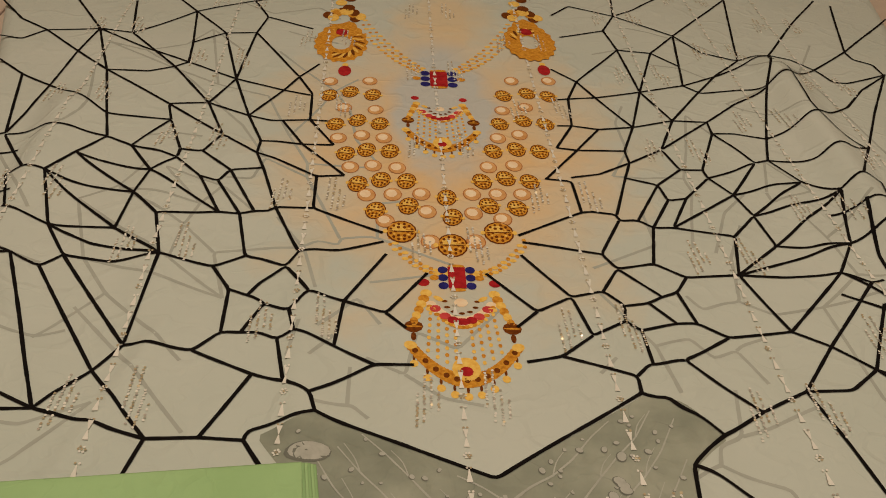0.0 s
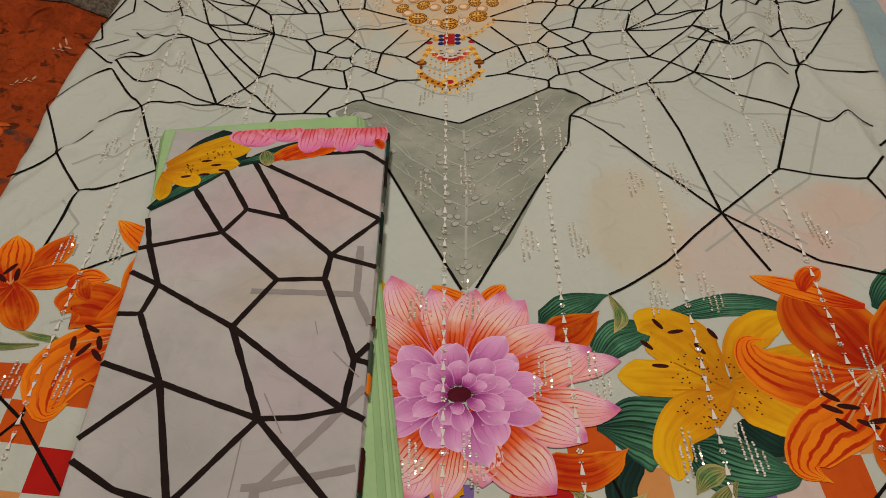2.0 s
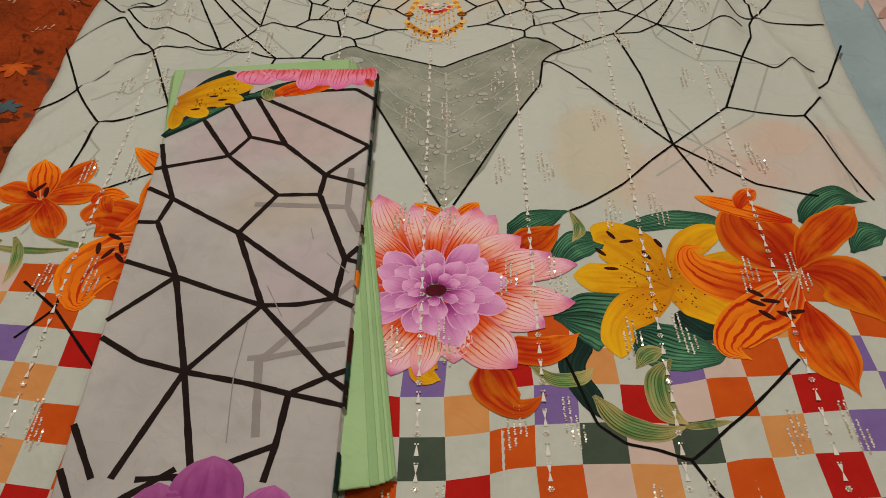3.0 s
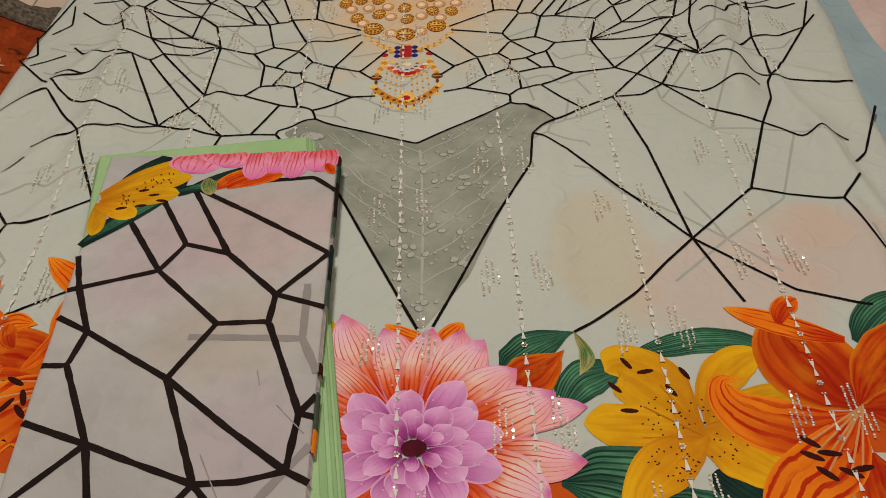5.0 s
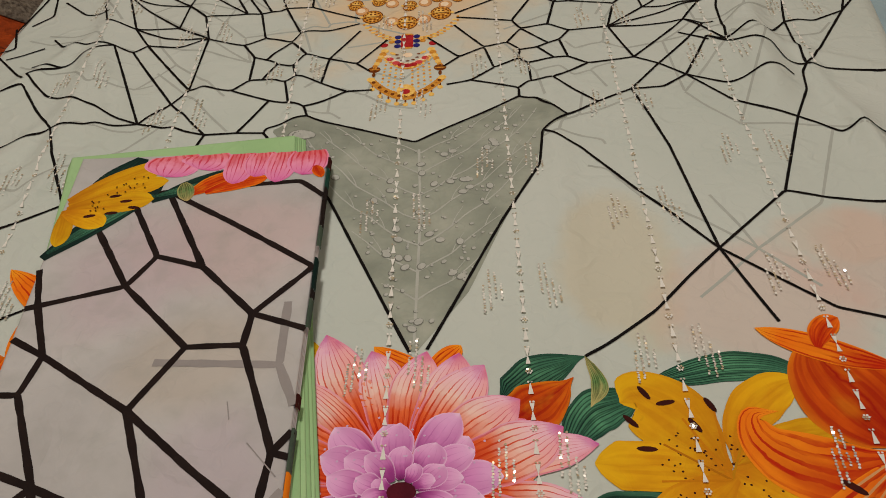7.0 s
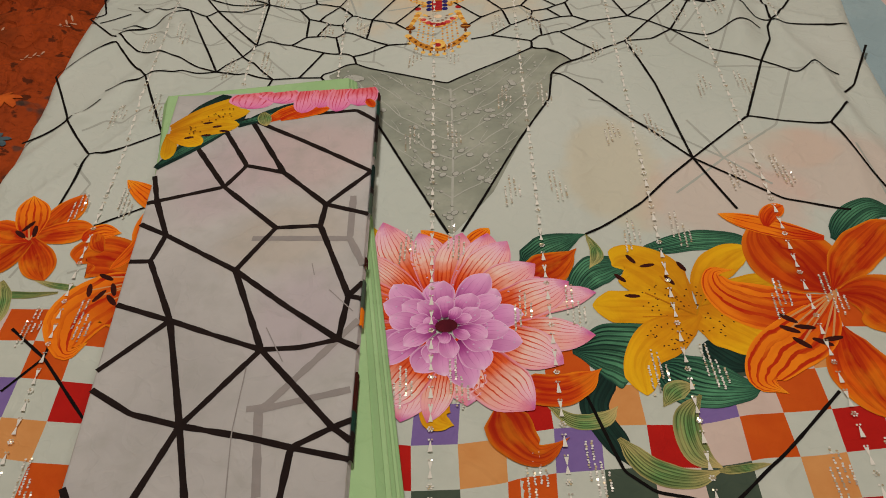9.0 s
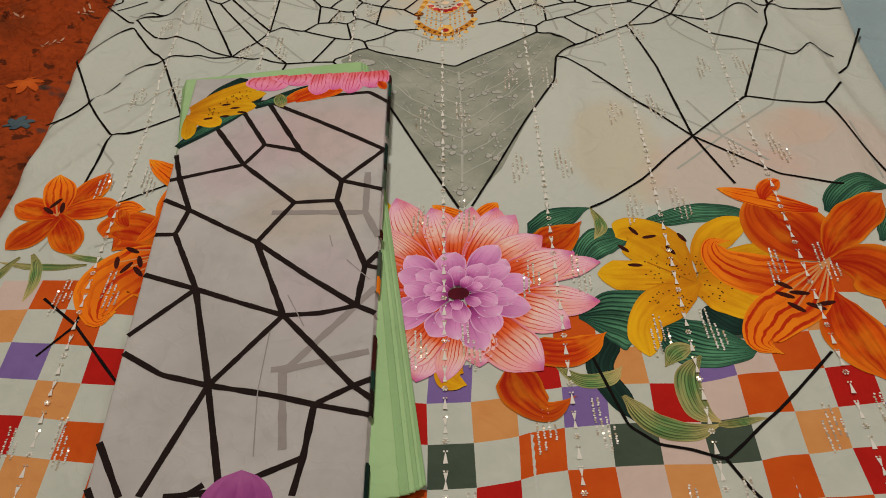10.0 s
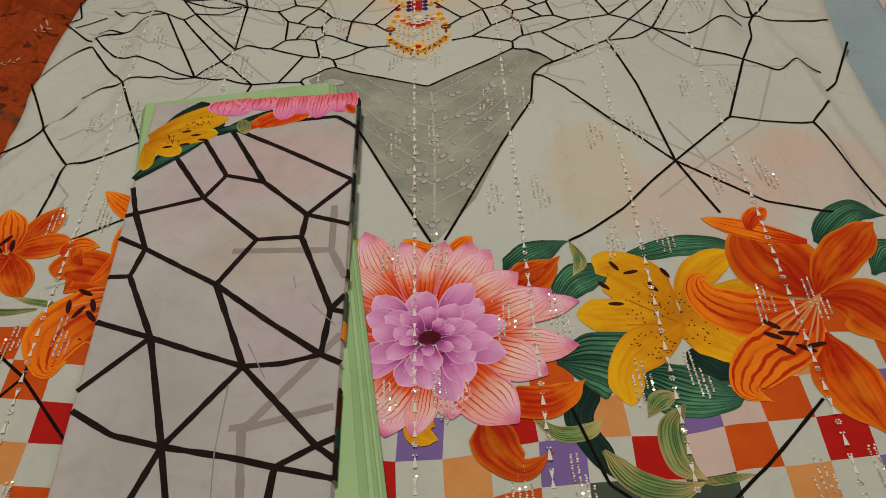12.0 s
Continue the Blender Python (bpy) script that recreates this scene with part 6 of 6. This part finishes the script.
# ---------------------------------------------------------------- neighbouring cloths
def orange_mat():
    m = Nodes("rust_printed_cotton", 0.8)
    c = m.ramp(m.noise(5, 6), [(0.28, lin(122, 48, 15)), (0.5, lin(164, 68, 22)), (0.72, lin(108, 50, 19))])
    v = m.nt.nodes.new("ShaderNodeTexVoronoi")
    v.inputs["Scale"].default_value = 26
    m.link(m.co.outputs["Object"], v.inputs["Vector"])
    n = m.noise(38, 3)
    c = m.mix(m.ramp(n, [(0.54, BLACK), (0.66, WHITE)]), c, lin(168, 70, 22))
    c = m.mix(m.math("MULTIPLY", m.ramp(m.noise(24, 4), [(0.61, BLACK), (0.64, WHITE)]), 0.8), c, lin(58, 30, 16))
    c = m.mix(m.math("MULTIPLY", m.ramp(m.noise(13, 2), [(0.66, BLACK), (0.69, WHITE)]), 0.7), c, lin(56, 62, 58))
    c = m.mix(m.math("MULTIPLY", m.ramp(m.noise(110, 3), [(0.5, BLACK), (0.7, WHITE)]), 0.35), c, lin(70, 26, 10))
    m.colour(c)
    m.weave(1.6)
    return m.mat


M_RUST = orange_mat()
M_LACE = plain_print("dark_lace_border", (128, 118, 104), (52, 42, 38), 0.85, 150)
M_RUSTFLOWER = plain_print("bright_orange_motif_ink", (214, 104, 34), (190, 80, 24))
M_TEAL = plain_print("grey_blue_motif_ink", (84, 104, 112), (70, 88, 98))
M_PALEMOTIF = plain_print("pale_motif_ink", (208, 168, 140), (196, 150, 122))


def drape(name, fn, x0, x1, y0, y1, nx, ny, material, parent, label=""):
    rows = [[fn(x0 + (x1 - x0) * i / nx, y0 + (y1 - y0) * j / ny) for i in range(nx + 1)] for j in range(ny + 1)]
    return part(name, thick_sheet(rows, 0.002), material, parent, label)


def rust_z(x, y):
    side = max(0.0, min(1.0, (-0.655 - x) / 0.06))
    z = -0.024 + 0.008 * side + 0.004 * noise.noise((x * 4, y * 5, 3))
    for c, w, h in ((0.90, 0.038, 0.060), (0.80, 0.026, 0.030), (0.72, 0.03, 0.034), (0.62, 0.028, 0.020), (0.53, 0.035, 0.016), (0.40, 0.03, 0.012), (0.28, 0.04, 0.012)):
        yy = y - 0.22 * (x + 0.65) - c + 0.035 * noise.noise((x * 5, c * 9, 1)) + 0.3 * (c - 0.9) * (x + 0.65)
        z += side * h * math.exp(-(yy / w) ** 2)
    return z


rust = thing("rust_printed_cloth", "rust orange printed cloth with dark lace border, bunched in folds", "cloth")
drape("cloth", lambda x, y: (x, y + 0.22 * (x + 0.65), rust_z(x, y + 0.22 * (x + 0.65))), -1.55, -0.60, -0.60, 0.93, 90, 130, M_RUST, rust)
drape("lace_border", lambda x, y: (x, y + 0.22 * (x + 0.65), rust_z(x, y + 0.22 * (x + 0.65)) + 0.004), -1.55, -0.62, 0.885, 0.965, 90, 10, M_LACE, rust, "dark patterned lace border")
bm = bmesh.new()
for k in range(26):
    x = -1.50 + k * 0.035
    y = 0.962 + 0.22 * (x + 0.65)
    disc_into(bm, x, y, 0.014, 0.014, 0, 0.02, rust_z, seg=8)
part("scalloped_edge", bm, M_LACE, rust)
for x, y, r, m in ((-0.72, 0.50, 0.03, M_RUSTFLOWER), (-0.80, 0.46, 0.035, M_RUSTFLOWER), (-0.70, 0.40, 0.025, M_TEAL), (-0.76, 0.36, 0.030, M_TEAL), (-0.86, 0.40, 0.03, M_RUSTFLOWER),
                   (-0.90, 0.56, 0.03, M_TEAL), (-0.75, 0.24, 0.03, M_RUSTFLOWER), (-0.95, 0.30, 0.035, M_RUSTFLOWER)):
    for k in range(6):
        a = radians(60 * k + 20)
        part("printed_motif", petal_bm((x, y), (x + r * math.cos(a), y + r * math.sin(a)), r * (0.5 if m is not M_PALEMOTIF else 0.16), 0.004, 0.5, 0.012 + 0.0003 * k, rust_z, blunt=0.3, n=7, m=3), m, rust)

for x, y, a in ((-0.745, 0.64, 20), (-0.705, 0.73, 60), (-0.80, 0.70, 110), (-0.86, 0.62, 10)):
    for k in range(6):
        u, w = radians(a), radians(a + (50 if k % 2 else -50))
        bx, by = x + 0.007 * k * math.cos(u), y + 0.007 * k * math.sin(u)
        part("printed_sprig", petal_bm((bx, by), (bx + 0.012 * math.cos(w), by + 0.012 * math.sin(w)), 0.0036, 0.0, 0.5, 0.012, rust_z, n=5, m=3), M_PALEMOTIF, rust)

M_SKY = plain_print("pale_blue_cotton", (168, 190, 196), (150, 172, 180), 0.85, 7, 0.6)
M_BLUSH = plain_print("blush_cotton", (222, 204, 196), (208, 182, 174), 0.85, 9, 0.6)
M_BLUSHPRINT = plain_print("dusty_pink_motif_ink", (196, 160, 150), (182, 144, 136))
M_PINK = plain_print("hot_pink_motif_ink", (214, 70, 120), (190, 40, 96))
M_PLUM = plain_print("plum_edge", (88, 26, 44), (64, 18, 34))


def side_z(x, y, seed=0):
    return -0.020 + 0.010 * noise.noise((x * 7, y * 3, seed)) + 0.010 * math.exp(-((x - 0.70 - 0.05 * y) / 0.03) ** 2)


blue = thing("blue_cloth", "pale blue cotton cloth edge lying beside the printed cloth", "cloth")
drape("cloth", lambda x, y: (x + 0.07 * max(0, y - 0.1) - 0.015, y, side_z(x, y, 5)), 0.60, 0.735, -0.60, 1.10, 26, 90, M_SKY, blue)
blush = thing("blush_printed_cloth", "white and blush pink printed cloth folded in a pile", "cloth")


def blush_z(x, y):
    return -0.012 + 0.012 * noise.noise((x * 6, y * 4, 11)) + 0.028 * max(0, min(1, (x - 0.84) / 0.06))


drape("cloth", lambda x, y: (x + 0.08 * max(0, y - 0.1) - 0.015, y, blush_z(x, y) - 0.014 * max(0, 1 - (x - 0.69) / 0.02)), 0.69, 1.35, -0.60, 1.10, 60, 90, M_BLUSH, blush)
rnd = random.Random(21)
for k in range(46):
    x, y = rnd.uniform(0.74, 1.1), rnd.uniform(0.1, 0.95)
    a = rnd.uniform(0, 6.28)
    part("printed_leaf", petal_bm((x, y), (x + 0.06 * math.cos(a), y + 0.06 * math.sin(a)), 0.022, 0.004, 0.4, 0.010, lambda p, q: blush_z(p - 0.08 * max(0, q - 0.1) + 0.015, q), n=7, m=3), M_BLUSHPRINT, blush)
for x, y in ((0.93, 0.66), (1.02, 0.45), (1.00, 0.98)):
    for k in range(7):
        a = radians(51 * k)
        part("printed_flower", petal_bm((x, y), (x + 0.032 * math.cos(a), y + 0.032 * math.sin(a)), 0.026, 0.0, 0.6, 0.012 + 0.0003 * k, lambda p, q: blush_z(p - 0.08 * max(0, q - 0.1) + 0.015, q), blunt=0.6, n=7, m=3), M_PINK, blush)
for k in range(3):
    part("plum_edge", ribbon([(0.86 - 0.01 * k, 0.76 - 0.022 * k), (1.0, 0.70 - 0.022 * k), (1.3, 0.66 - 0.022 * k)], 0.006, 0.012 + 0.0008 * k,
                             lambda p, q: blush_z(p - 0.08 * max(0, q - 0.1) + 0.015, q)), M_PLUM, blush)

# further packets and a cloth at the back
M_NAVY = plain_print("navy_cotton", (44, 48, 78), (26, 28, 50), 0.8, 20)
far = thing("navy_folded_cloth", "dark navy and rust cloth folded on the floor", "cloth")
folded_layer("fold_layer", [(-1.60, 1.42), (-0.86, 1.47), (-0.90, 1.80), (-1.60, 1.80)], FLOOR_Z, 0.0, M_RUST, far, "", 0.004, 31, 12, 10)
folded_layer("fold_layer", [(-1.60, 1.44), (-0.84, 1.49), (-0.90, 1.80), (-1.60, 1.80)], 0.0, 0.028, M_NAVY, far, "", 0.005, 32, 12, 10)
for k, (x, col, tall) in enumerate(((0.845, (40, 34, 26), 0.10), (0.915, (30, 30, 42), 0.10), (0.985, (176, 44, 26), 0.11), (1.055, (196, 170, 96), 0.11))):
    p = thing("cloth_packet", ("dark folded cloth packet", "navy folded cloth packet", "red folded cloth packet with pale marks", "yellow folded cloth packet in clear wrap")[k], "packet", "packets on the floor")
    folded_layer("fold_layer", [(x, 1.16), (x + 0.065, 1.16), (x + 0.068, 1.40), (x - 0.003, 1.40)], FLOOR_Z, 0.045, plain_print("packet_cloth_%s" % "abcd"[k], col, None, 0.5, 40), p, "", 0.002, 50 + k, 8, 10)
    if k == 2:
        for q in range(4):
            bm = bmesh.new()
            bmesh.ops.create_cube(bm, size=1, matrix=Matrix.LocRotScale((x + 0.014 + 0.012 * q, 1.22, 0.0475), None, (0.005, 0.04, 0.001)))
            part("print_bar", bm, M_PALEMOTIF, p)

# floor tiles
mesh = None
for i in range(-4, 5):
    for j in range(-4, 6):
        x, y = -0.42 + i * 0.6, 0.05 + j * 0.6
        if not (-2.6 < x - 0.3 and x + 0.3 < 2.6 and -2.2 < y - 0.3 and y + 0.3 < 3.4):
            continue
        if mesh is None:
            bm = bmesh.new()
            bmesh.ops.create_cube(bm, size=1, matrix=Matrix.LocRotScale((0, 0, 0), None, (0.596, 0.596, 0.010)))
            bmesh.ops.bevel(bm, geom=bm.edges[:], offset=0.0012, segments=1, affect="EDGES")
            mesh = bpy.data.meshes.new("tile")
            bm.to_mesh(mesh), bm.free()
            mesh.materials.append(M_TILE)
        t = new("tile", mesh)
        t.location, t.parent = (x, y, FLOOR_Z - 0.005), floor
